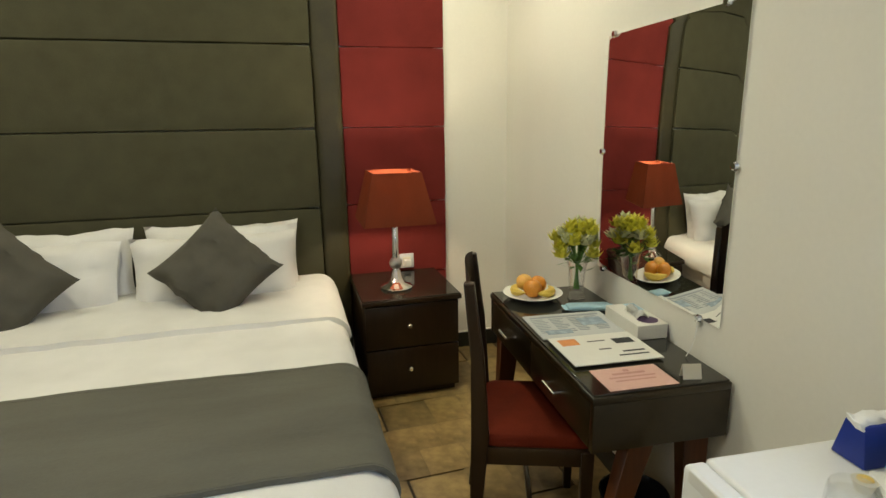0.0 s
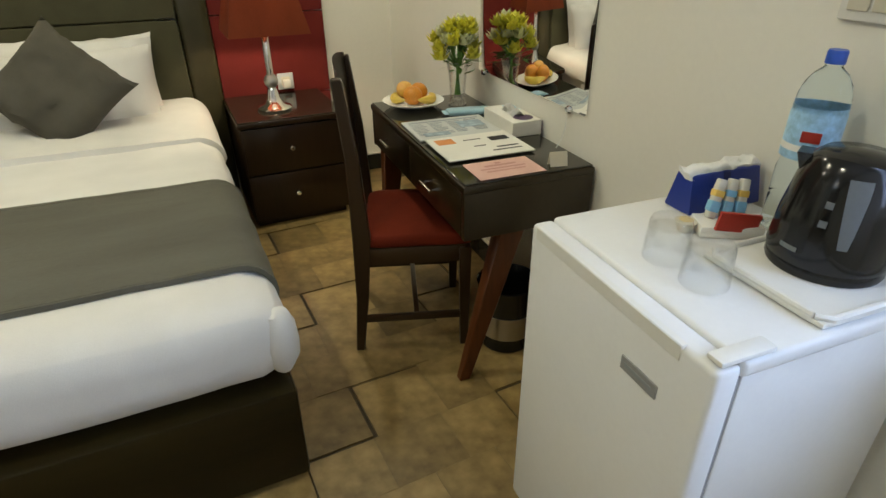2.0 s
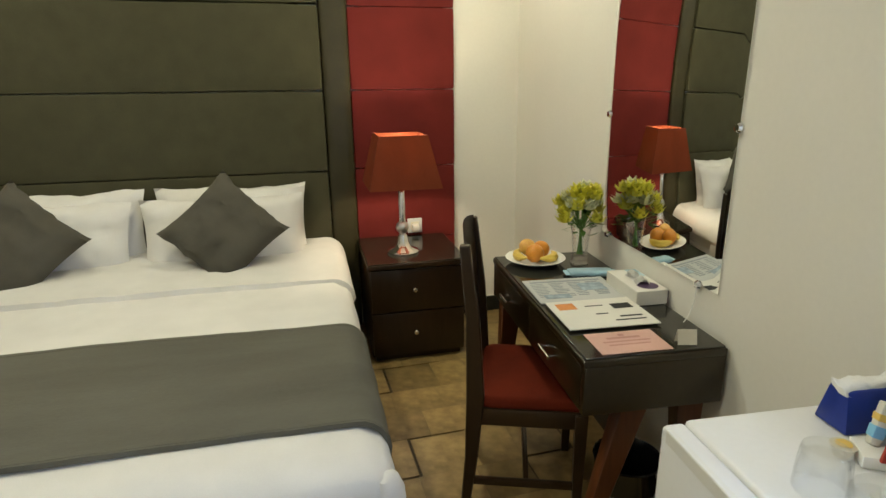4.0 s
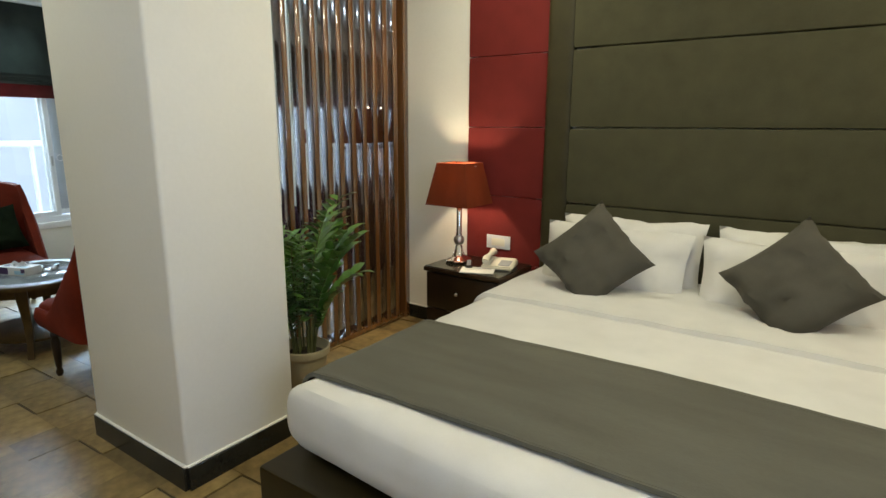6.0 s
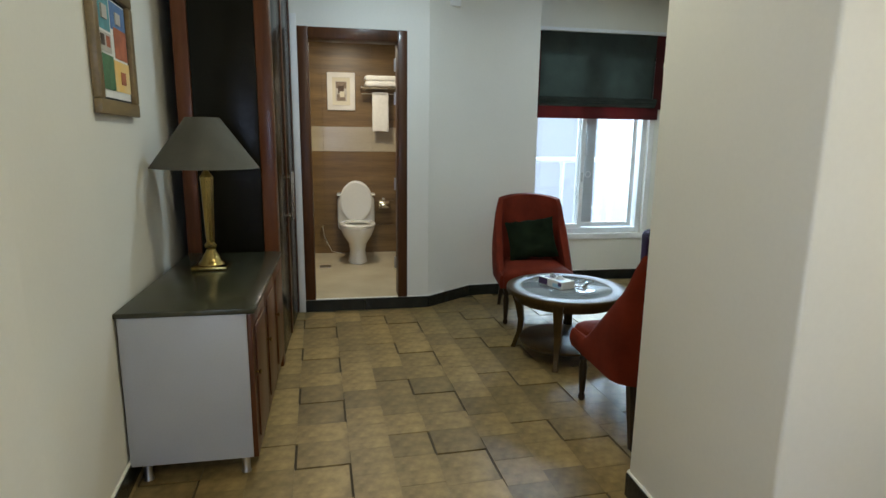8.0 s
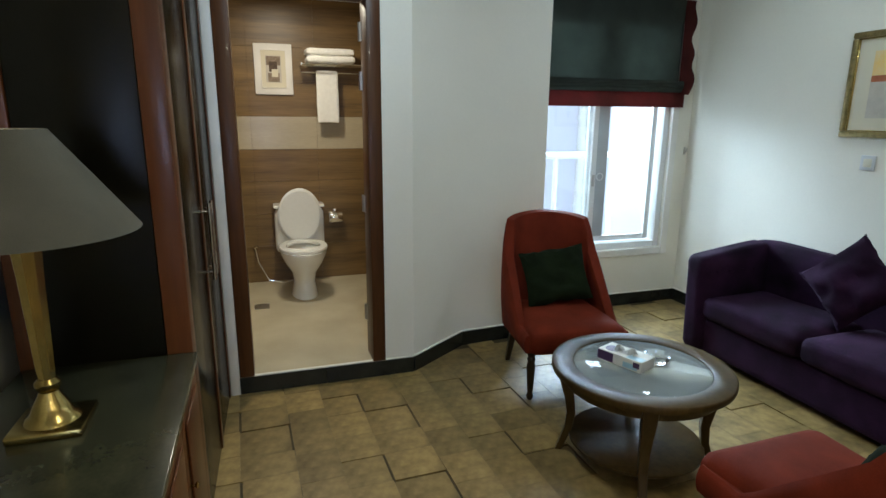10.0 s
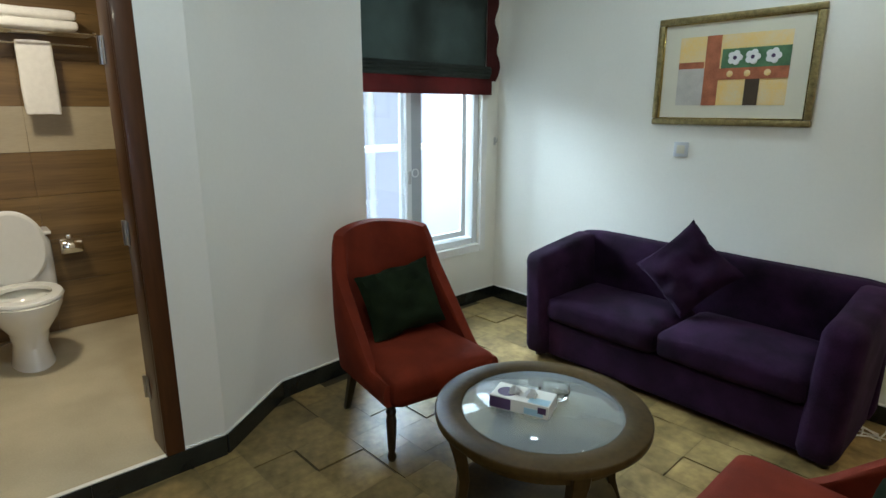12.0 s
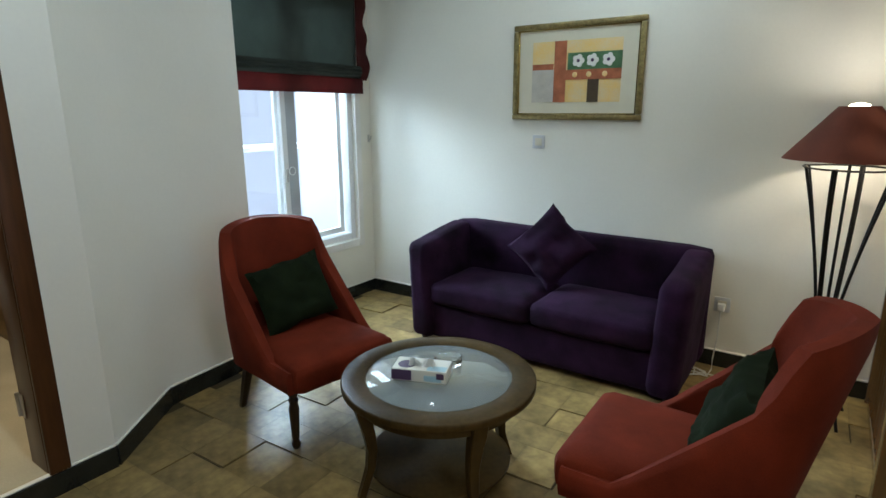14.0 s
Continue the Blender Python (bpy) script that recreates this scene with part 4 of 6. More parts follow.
for a, b in zip(rows, rows[1:]):
    for i in range(4):
        bm.faces.new((a[i], a[(i + 1) % 4], b[(i + 1) % 4], b[i]))
bm.faces.new(rows[0]), bm.faces.new(rows[-1])
bmesh.ops.bevel(bm, geom=[e for e in bm.edges], offset=0.003, segments=1, affect="EDGES")
cab = part("leg", bm, TABLEWOOD, ct, "curved cabriole leg", pose(0, 0, 0, 0, 0, 45))
for k in (1, 2, 3):
    o = new("leg", cab.data)
    o.parent, o.matrix_basis = ct, pose(0, 0, 0, 0, 0, 45 + 90 * k)


def tissue_box(m, label):
    ob = thing("tissue_box", label, "tissue box", m, "tissue boxes")
    part("carton", box(-0.11, 0.11, -0.055, 0.055, 0, 0.05, 0.002, 1), PAPER, ob)
    part("print_band", box(-0.111, -0.03, -0.0555, -0.0545, 0.004, 0.046, 0), PURPLEINK, ob, "dark purple print")
    part("print_patch", box(0.02, 0.09, -0.0557, -0.0545, 0.006, 0.03, 0), BLUEPACK, ob, "pale blue print")
    part("print_corner", box(0.07, 0.10, -0.0559, -0.0545, 0.018, 0.042, 0), PURPLEINK, ob)
    part("print_swirl", lathe([(0, 0.0502), (0.035, 0.0502), (0.035, 0.0506), (0, 0.0507)], 20, centre=(-0.06, -0.008, 0)), PURPLEINK, ob, "dark purple swirl")
    part("print_top", box(0.03, 0.105, -0.05, -0.01, 0.0500, 0.0506, 0), BLUEPACK, ob)
    bm = bmesh.new()
    n = 10
    vs = [[bm.verts.new((-0.05 + 0.1 * i / n + 0.012 * noise.noise(Vector((i * 0.7, j, 1))), -0.02 + 0.04 * j / 4 + 0.02 * noise.noise(Vector((i * 0.5, j * 0.8, 4))), 0.0505 + 0.028 * math.sin(math.pi * j / 4) * (0.6 + 0.4 * math.sin(i)))) for j in range(5)] for i in range(n + 1)]
    for i in range(n):
        for j in range(4):
            bm.faces.new((vs[i][j], vs[i + 1][j], vs[i + 1][j + 1], vs[i][j + 1]))
    bmesh.ops.solidify(bm, geom=list(bm.faces), thickness=0.001)
    part("tissue", bm, TOWEL, ob, "white tissue")
    return ob


tissue_box(pose(TX - 0.045, TY - 0.05, TZ - 0.002, 0, 0, 22), "white tissue box with purple print on the coffee table")
ash = thing("ashtray", "clear cut glass ashtray on the coffee table", "ashtray", pose(TX - 0.02, TY + 0.10, TZ - 0.002))
part("bowl", lathe([(0, 0), (0.05, 0), (0.058, 0.008), (0.06, 0.032), (0.050, 0.034), (0.044, 0.012), (0, 0.010)], 24), GLASS, ash)

# floor lamp of dark iron bars
FX, FY = -2.845, 3.10
fl = thing("floor_lamp", "dark iron floor lamp with a dusky red cone shade, lit", "floor lamp", pose(FX, FY, 0, 0, 0, 8))
for k in range(4):
    a = math.pi / 4 + k * math.pi / 2
    pts = []
    for j in range(13):
        v = j / 12
        z = 1.235 * v
        r = 0.052 + 0.13 * max(0, (v - 0.42) / 0.58) ** 1.25 + 0.13 * max(0, (0.36 - v) / 0.36) ** 1.4
        tw = a + 0.55 * (v - 0.42)
        pts.append((r * math.cos(tw), r * math.sin(tw), z))
    part("bar", tube(pts, 0.0075, 8), IRON, fl)
    pts2 = [(x * 0.86 + 0.01 * math.cos(a + 1), y * 0.86 + 0.01 * math.sin(a + 1), z) for x, y, z in pts[2:]]
    part("inner_bar", tube(pts2, 0.005, 6), IRON, fl)
for z, r in ((0.52, 0.052), (0.55, 0.052), (1.23, 0.180)):
    part("ring", tube([(r * math.cos(0.32 + t * math.pi / 12 * 2), r * math.sin(0.32 + t * math.pi / 12 * 2), z) for t in range(13)], 0.005, 6), IRON, fl)
part("stem", tube([(0, 0, 0.5), (0, 0, 1.37)], 0.007, 8), IRON, fl)
part("shade", shade_mesh(0.275, 0.078, 0.235, 40, 0.004), [SHADE, LINING], fl, "dusky red cone shade", pose(0, 0, 1.268))
part("spider", tube([(-0.09, 0, 1.478), (0.09, 0, 1.478)], 0.003, 6, tube([(0, -0.09, 1.478), (0, 0.09, 1.478)], 0.003, 6)), IRON, fl)
part("bulb", lathe([(0, 1.395), (0.014, 1.395), (0.022, 1.415), (0.045, 1.465), (0.048, 1.49), (0.036, 1.512), (0, 1.520)], 16), BULBGLOW, fl, "lit bulb").visible_shadow = False

# framed painting over the sofa
art = thing("painting", "abstract painting in a gilt frame with cream mount", "painting", pose(-4.308, NORTH, 1.722))
W2, H2 = 0.424, 0.295
part("backing", box(-W2 + 0.01, W2 - 0.01, -0.012, -0.001, -H2 + 0.01, H2 - 0.01, 0), CREAM, art, "cream mount")
for x0, x1, z0, z1 in ((-W2, W2, H2 - 0.035, H2), (-W2, W2, -H2, -H2 + 0.035), (-W2, -W2 + 0.035, -H2 + 0.035, H2 - 0.035), (W2 - 0.035, W2, -H2 + 0.035, H2 - 0.035)):
    fr = part("frame_side", box(x0, x1, -0.030, -0.002, z0, z1, 0.008, 2), GILT, art, "dark gilt moulding")
for x0, x1, z0, z1 in ((-0.390, 0.390, 0.253, 0.261), (-0.390, 0.390, -0.261, -0.253), (-0.390, -0.382, -0.253, 0.253), (0.382, 0.390, -0.253, 0.253)):
    part("inner_slip", box(x0, x1, -0.022, -0.010, z0, z1, 0.002, 1), BRASS, art, "bright gold inner slip")
PAINTED = [(-0.29, 0.29, -0.185, 0.185, OCHRE), (-0.29, -0.145, 0.01, 0.05, RUST), (-0.29, -0.14, -0.185, 0.015, GREYPAINT), (-0.14, -0.06, -0.185, 0.185, RUST),
           (-0.06, 0.29, -0.05, 0.01, RUST), (-0.05, 0.29, 0.01, 0.11, GREENPAINT), (0.085, 0.155, -0.185, -0.05, DARKPAINT)]
for k, (x0, x1, z0, z1, material) in enumerate(PAINTED):
    part("paint_field", box(x0, x1, -0.0135 - 0.0008 * k, -0.011, z0, z1, 0), material, art)
for fx in (0.02, 0.11, 0.21):
    bm = bmesh.new()
    for k in range(5):
        a = 2 * math.pi * k / 5
        lathe([(0, 0), (0.018, 0.0005), (0.016, 0.003), (0, 0.004)], 10, bm, (0.022 * math.cos(a), 0.022 * math.sin(a), 0))
    part("painted_flower", bm, WHITEPAINT, art, "white painted flower", pose(fx, -0.0185, 0.062, 90, 0, 0))
    part("flower_heart", lathe([(0, 0), (0.012, 0.001), (0.008, 0.006), (0, 0.007)], 10), PURPLEINK, art, "", pose(fx, -0.0190, 0.062, 90, 0, 0))
    part("painted_oval", lathe([(0, 0), (0.017, 0.0005), (0.012, 0.003), (0, 0.003)], 12), OCHRE, art, "", pose(fx - 0.02, -0.0168, -0.02, 90, 0, 0))


def wall_plate(name, label, m, group="", w=0.086, h=0.086, gang=1, plug=False):
    ob = thing(name, label, "wall socket" if "socket" in name else "switch", m, group)
    part("plate", box(-w / 2, w / 2, -0.009, -0.001, -h / 2, h / 2, 0.003), WALLPLATE, ob)
    part("rocker", box(-w * 0.28, w * 0.28, -0.0105, -0.008, -h * 0.28, h * 0.28, 0.002), CREAMPLASTIC, ob)
    if plug:
        part("plug", box(-0.02, 0.02, -0.05, -0.012, -0.03, 0.012, 0.006), WHITEPLASTIC, ob)
    return ob


wall_plate("light_switch", "small square light switch on the cream wall", pose(-4.54, NORTH, 1.285))
wall_plate("wall_socket", "white wall socket with a plugged-in cord", pose(-3.335, NORTH, 0.385), plug=True)
cord = [(-3.335, 3.385, 0.355), (-3.335, 3.37, 0.20), (-3.345, 3.37, 0.06), (-3.34, 3.33, 0.008)]
for k in range(26):
    a = k * 0.62
    cord.append((-3.45 + (0.10 + 0.012 * math.sin(k)) * math.cos(a) * (0.7 + 0.3 * math.cos(k * 0.3)), 3.235 + 0.055 * math.sin(a) + 0.01 * math.sin(k * 1.7), 0.007 + 0.005 * (k % 4)))
cord += [(-3.32, 3.26, 0.008), (-3.2, 3.22, 0.007), (-3.05, 3.18, 0.007), (-2.95, 3.14, 0.008)]
solo("cord", tube(cord, 0.0042, 6), CORD, "loose coil of white electric cord on the floor", "cord")

# roman blind, drawn half down
bl = thing("roman_blind", "grey-green roman blind with red borders, drawn half down", "blind")
BXX = WEST + 0.055


def cloth(y0, y1, z0, z1, wave, seed, n=16, nz=10, x=BXX, th=0.004, fold=0.0):
    bm = bmesh.new()
    rows = []
    for j in range(nz + 1):
        z = z0 + (z1 - z0) * j / nz
        rows.append([bm.verts.new((x + wave * noise.noise(Vector((y0 + (y1 - y0) * i / n * 2, z * 4, seed))) + fold * math.sin(math.pi * j / nz), y0 + (y1 - y0) * i / n, z)) for i in range(n + 1)])
    for a, b in zip(rows, rows[1:]):
        for i in range(n):
            bm.faces.new((a[i], a[i + 1], b[i + 1], b[i]))
    bmesh.ops.solidify(bm, geom=list(bm.faces), thickness=th)
    return bm


BY0, BY1 = 2.0, 3.32
part("panel", cloth(BY0 + 0.06, BY1 - 0.085, 1.76, 2.40, 0.012, 1), BLINDCLOTH, bl)
for k, z in enumerate((1.735, 1.757, 1.78)):
    part("fold", cloth(BY0 + 0.05, BY1 - 0.075 + 0.01 * k, z - 0.012, z + 0.032, 0.006, 3 + k, nz=6, x=BXX + 0.02 - 0.004 * k, fold=0.018), BLINDCLOTH, bl)
part("lower_border", cloth(BY0, BY1 - 0.02, 1.612, 1.742, 0.005, 8, nz=5, x=BXX - 0.004), BLINDRED, bl, "red lower border")
bm = bmesh.new()
rows = []
for j in range(22):
    z = 1.71 + 0.69 * j / 21
    edge = BY1 + 0.015 * math.sin(j * 0.9) + (0.06 * max(0, 1 - abs(z - 1.86) / 0.10)) + 0.012
    rows.append([bm.verts.new((BXX + 0.006 + 0.012 * math.sin(j * 0.8) * k / 4, BY1 - 0.09 + (edge - BY1 + 0.09) * k / 4, z)) for k in range(5)])
for a, b in zip(rows, rows[1:]):
    for i in range(4):
        bm.faces.new((a[i], a[i + 1], b[i + 1], b[i]))
bmesh.ops.solidify(bm, geom=list(bm.faces), thickness=0.004)
part("side_border", bm, BLINDRED, bl, "red side border with a rippled edge")
part("side_border", cloth(BY0, BY0 + 0.065, 1.72, 2.40, 0.006, 6, 4), BLINDRED, bl, "red side border")
part("head_rail", box(WEST + 0.002, BXX + 0.03, BY0, BY1, 2.40, 2.43, 0.004), ALU, bl)
hook = thing("blind_cleat", "small steel blind cord cleat by the window", "hook", pose(WEST, 3.40, 1.27))
part("plate", box(0.0, 0.006, -0.01, 0.01, -0.03, 0.03, 0.002), STEEL, hook)
part("horn", tube([(0.004, 0, -0.015), (0.025, 0, 0), (0.03, 0, 0.022)], 0.005, 8), STEEL, hook)

# ---- passage: wardrobe, console, lamp, picture ----
wd = thing("wardrobe", "tall dark lacquered wardrobe with red-brown wooden edges", "wardrobe")
WX0, WX1, WYF = -5.235, -4.155, -0.185
part("body", box(WX0, WX1 - 0.02, SOUTH + 0.002, WYF - 0.022, 0.02, TOP - 0.01, 0.003), LACQUER, wd)
part("side_panel", box(WX1 - 0.018, WX1 - 0.004, SOUTH + 0.085, WYF - 0.08, 0.02, TOP - 0.01, 0.002), LACQUER, wd, "dark glossy side panel")
part("stile", box(WX1 - 0.022, WX1 + 0.004, SOUTH + 0.003, SOUTH + 0.083, 0.0, TOP - 0.01, 0.005), REDWOOD, wd, "red-brown wooden stile")
part("stile", box(WX1 - 0.075, WX1 + 0.006, WYF - 0.078, WYF + 0.004, 0.0, TOP - 0.01, 0.006), REDWOOD, wd, "red-brown wooden corner stile")
dw = (WX1 - 0.08 - WX0) / 2
for k in range(2):
    x0 = WX0 + dw * k
    dd = part("door", box(x0 + 0.002, x0 + dw - 0.002, WYF - 0.02, WYF, 0.03, TOP - 0.02, 0.003), LACQUER, wd, "dark glossy door")
    part("door_edge", box(x0 + 0.003, x0 + 0.05, WYF + 0.0005, WYF + 0.006, 0.03, TOP - 0.02, 0.002), REDWOOD, wd, "wooden door edge")
    hx = x0 + dw * (0.90 if k == 0 else 0.10)
    bm = tube([(hx, WYF + 0.035, 0.84), (hx, WYF + 0.035, 1.17)], 0.008, 10)
    for z in (0.875, 1.135):
        tube([(hx, WYF, z), (hx, WYF + 0.035, z)], 0.006, 8, bm)
    part("handle", bm, CHROME, dd, "upright chrome bar handle")

wd.matrix_world = pose(WX1, WYF, 0, 0, 0, -1.6) @ pose(-WX1, -WYF, 0)  # it stands a little askew

con = thing("console_cabinet", "grey-sided console cabinet with wooden doors, olive top", "cabinet")
CX0, CX1, CY0, CY1, CZ = -4.147, -2.975, SOUTH + 0.022, -0.180, 0.735
part("body", box(CX0, CX1 - 0.02, CY0, CY1 - 0.022, 0.09, CZ - 0.022, 0.003), DARKWOOD, con)
part("side_panel", box(CX1 - 0.02, CX1, CY0, CY1 - 0.02, 0.085, CZ - 0.022, 0.003), CONSOLEGREY, con, "pale grey laminate side")
part("top", box(CX0, CX1 + 0.008, CY0 - 0.008, CY1 + 0.014, CZ - 0.021, CZ, 0.003), CONSOLETOP, con, "glossy olive stone top")
n = 3
for k in range(n):
    x0 = CX0 + (CX1 - CX0) * k / n
    x1 = CX0 + (CX1 - CX0) * (k + 1) / n
    dd = part("door", box(x0 + 0.002, x1 - 0.002, CY1 - 0.021, CY1, 0.085, CZ - 0.026, 0.003), REDWOOD, con, "red-brown wooden door")
    part("raised_panel", box(x0 + 0.055, x1 - 0.055, CY1 + 0.0005, CY1 + 0.009, 0.15, CZ - 0.09, 0.006), REDWOOD, dd)
    part("knob", lathe([(0.004, 0), (0.004, 0.012), (0.012, 0.02), (0, 0.026)], 12), BRASS, dd, "", pose(x1 - 0.04, CY1, 0.45, -90, 0, 0))
for x in (CX0 + 0.05, CX1 - 0.045):
    for y in (CY0 + 0.05, CY1 - 0.06):
        part("foot", lathe([(0, 0), (0.020, 0), (0.020, 0.006), (0.017, 0.01), (0.017, 0.09), (0, 0.09)], 14, centre=(x, y, 0)), STEEL, con, "round steel foot")

cl = thing("console_lamp", "brass table lamp with a grey cone shade, unlit", "table lamp", pose(-3.74, -0.478, CZ))
bm = box(-0.085, 0.085, -0.085, 0.085, 0, 0.022, 0.006)
part("base", bm, BRASS, cl, "stepped brass base")
part("base_step", lathe([(0, 0.022), (0.066, 0.022), (0.060, 0.034), (0.050, 0.040), (0.040, 0.065), (0.026, 0.090), (0.022, 0.10), (0.030, 0.112), (0.030, 0.124), (0.020, 0.135), (0, 0.135)], 28), BRASS, cl)
part("column", lathe([(0.019, 0.13), (0.022, 0.16), (0.030, 0.40), (0.034, 0.47), (0.026, 0.48), (0.012, 0.50), (0.012, 0.56), (0, 0.56)], 8), BRASS, cl, "tapered brass column")
part("shade", shade_mesh(0.258, 0.080, 0.245, 44, 0.004), [GREYSHADE, LINING], cl, "grey cloth cone shade", pose(0, 0, 0.515))
part("spider", tube([(-0.077, 0, 0.755), (0.077, 0, 0.755)], 0.003, 6, tube([(0, 0, 0.55), (0, 0, 0.76)], 0.004, 6)), BRASS, cl)

pic = thing("small_painting", "small abstract painting in a wide brown wooden frame", "painting", PASSAGE @ pose(-0.965, 0, 1.738))
part("backing", box(-0.21, 0.21, 0.002, 0.014, -0.21, 0.21, 0), INKBLACK, pic)
for x0, x1, z0, z1 in ((-0.265, 0.265, 0.20, 0.255), (-0.265, 0.265, -0.255, -0.20), (-0.265, -0.21, -0.20, 0.20), (0.21, 0.265, -0.20, 0.20)):
    part("frame_side", box(x0, x1, 0.002, 0.032, z0, z1, 0.006), FRAMEWOOD, pic, "brown wooden frame side")
SMALLFIELDS = [(-0.195, 0.195, -0.19, 0.19, WHITEPAINT), (0.02, 0.19, 0.06, 0.185, TEALPAINT), (-0.19, 0.01, 0.08, 0.185, BLUEPAINT), (-0.19, -0.02, -0.03, 0.09, RUST),
               (0.03, 0.19, -0.02, 0.05, GREYPAINT), (0.02, 0.18, -0.16, -0.03, GREENPAINT), (-0.19, 0.01, -0.16, -0.04, OCHRE), (0.05, 0.09, 0.0, 0.04, RUST), (0.12, 0.16, 0.0, 0.04, DARKPAINT),
               (-0.11, -0.05, 0.105, 0.15, GREYPAINT), (0.07, 0.13, 0.10, 0.15, GREYPAINT), (-0.12, -0.06, -0.13, -0.08, RUST)]
for k, (x0, x1, z0, z1, material) in enumerate(SMALLFIELDS):
    part("paint_field", box(x0, x1, 0.010, 0.0145 + 0.0007 * k, z0, z1, 0), material, pic)

# ---- bathroom ----
wc = thing("toilet", "white ceramic toilet with its lid raised", "toilet", pose(BX + 0.005, 0.374, 0.1, 0, 0, 0))


def oval_loft(rings, seg=32):
    bm = bmesh.new()
    rows = []
    for cx, rx, ry, z in rings:
        rows.append([bm.verts.new((cx + rx * math.cos(2 * math.pi * i / seg), ry * math.sin(2 * math.pi * i / seg), z)) for i in range(seg)])
    for a, b in zip(rows, rows[1:]):
        for i in range(seg):
            bm.faces.new((a[i], a[(i + 1) % seg], b[(i + 1) % seg], b[i]))
    bm.faces.new(list(reversed(rows[0]))), bm.faces.new(rows[-1])
    return bm


part("bowl", oval_loft([(0.42, 0.21, 0.105, 0), (0.42, 0.205, 0.10, 0.02), (0.42, 0.17, 0.085, 0.12), (0.43, 0.19, 0.10, 0.20), (0.46, 0.24, 0.155, 0.29), (0.47, 0.27, 0.182, 0.36), (0.47, 0.275, 0.188, 0.39),
                        (0.47, 0.25, 0.165, 0.392), (0.47, 0.20, 0.125, 0.37), (0.47, 0.14, 0.09, 0.28)]), CERAMIC, wc)
part("seat", lathe([(0.70, 0), (1.0, 0), (1.03, 0.5), (0.98, 1.0), (0.72, 1.0), (0.70, 0.5), (0.70, 0)], 36), CERAMIC, wc, "oval toilet seat", pose(0.475, 0, 0.394) @ Matrix.Diagonal((0.245, 0.188, 0.022, 1)))
part("tank", pad(0.0, 0.20, -0.205, 0.205, 0.28, 0.675, 0.06, cuts=8), CERAMIC, wc)
part("tank_lid", pad(-0.0, 0.205, -0.210, 0.210, 0.672, 0.70, 0.012, cuts=6), CERAMIC, wc)
part("lid", lathe([(0, 0), (0.9, 0.0), (1.0, 0.3), (1.0, 0.7), (0.9, 1.0), (0, 1.0)], 36), CERAMIC, wc, "raised oval lid", pose(0.240, 0, 0.612, 0, -84, 0) @ Matrix.Diagonal((0.235, 0.178, 0.024, 1)))
roll = thing("toilet_roll_holder", "chrome toilet roll holder on brown tiles", "holder", pose(BX + 0.004, 0.690, 0.66))
part("cover", lathe([(0, -0.06), (0.05, -0.06), (0.055, -0.05), (0.055, 0.05), (0.05, 0.06), (0, 0.06)], 20), CHROME, roll, "", pose(0.06, 0, 0, 90, 0, 0))
part("arm", box(0, 0.06, -0.02, 0.02, 0.04, 0.075, 0.006), CHROME, roll)
rack = thing("towel_rack", "chrome towel rack on the bathroom wall", "rack", pose(BX + 0.004, 0.70, 1.93))
for x in (0.05, 0.11, 0.17, 0.22):
    part("bar", tube([(x, -0.25, 0), (x, 0.25, 0)], 0.007, 8), CHROME, rack)
for y in (-0.25, 0.25):
    part("bracket", box(0, 0.225, y - 0.008, y + 0.008, -0.012, 0.012, 0.004), CHROME, rack)
part("lower_bar", tube([(0.11, -0.25, -0.06), (0.11, 0.25, -0.06)], 0.007, 8), CHROME, rack)
for k, z in enumerate((1.975, 2.035)):
    solo("folded_towel", pad(BX + 0.03, BX + 0.23, 0.485, 0.875, z - 0.036, z + 0.022, 0.026, cuts=9, rough=0.006, seed=k), TOWEL, "folded white towel stacked on the rack", "towel", group="folded towels")
solo("hanging_towel", pad(BX + 0.103, BX + 0.133, 0.565, 0.745, 1.47, 1.887, 0.013, cuts=12, rough=0.005, seed=6), TOWEL, "white hand towel hanging from the chrome rack", "towel")
bp = thing("framed_print", "small print in a wide white frame on tiles", "picture", pose(BX + 0.004, 0.238, 1.895))
part("frame", box(0, 0.022, -0.15, 0.15, -0.20, 0.20, 0.006), WHITEPAINT, bp)
part("mount", box(0.0215, 0.0232, -0.095, 0.095, -0.145, 0.145, 0), CREAM, bp, "cream mount")
part("print", box(0.0225, 0.0245, -0.060, 0.060, -0.105, 0.105, 0), GREYPAINT, bp, "faded brown print")
for y0, y1, z0, z1, material in ((-0.056, 0.056, 0.03, 0.10, MUTED), (-0.035, 0.03, -0.02, 0.06, MUTEDDARK), (-0.045, 0.045, -0.10, -0.03, MUTED), (-0.015, 0.035, -0.06, 0.0, CREAM)):
    part("print_patch", box(0.0235, 0.0250 + 0.0003 * (z1 < 0.07) + 0.0003 * (y0 > -0.02), y0, y1, z0, z1, 0), material, bp)
part("inner_bead", box(0.0215, 0.0285, -0.100, 0.100, -0.150, -0.145, 0.001, 1, box(0.0215, 0.0285, -0.100, 0.100, 0.145, 0.150, 0.001, 1, box(0.0215, 0.0285, -0.100, -0.095, -0.145, 0.145, 0.001, 1, box(0.0215, 0.0285, 0.095, 0.100, -0.145, 0.145, 0.001, 1)))), WHITEPAINT, bp)
spray = thing("hand_spray", "chrome hand spray valve with hose by the toilet", "bidet spray", pose(BX + 0.004, 0.0, 0.42))
part("valve", tube([(0, 0, 0), (0.05, 0, 0), (0.06, 0.02, 0.02)], 0.014, 10), CHROME, spray)
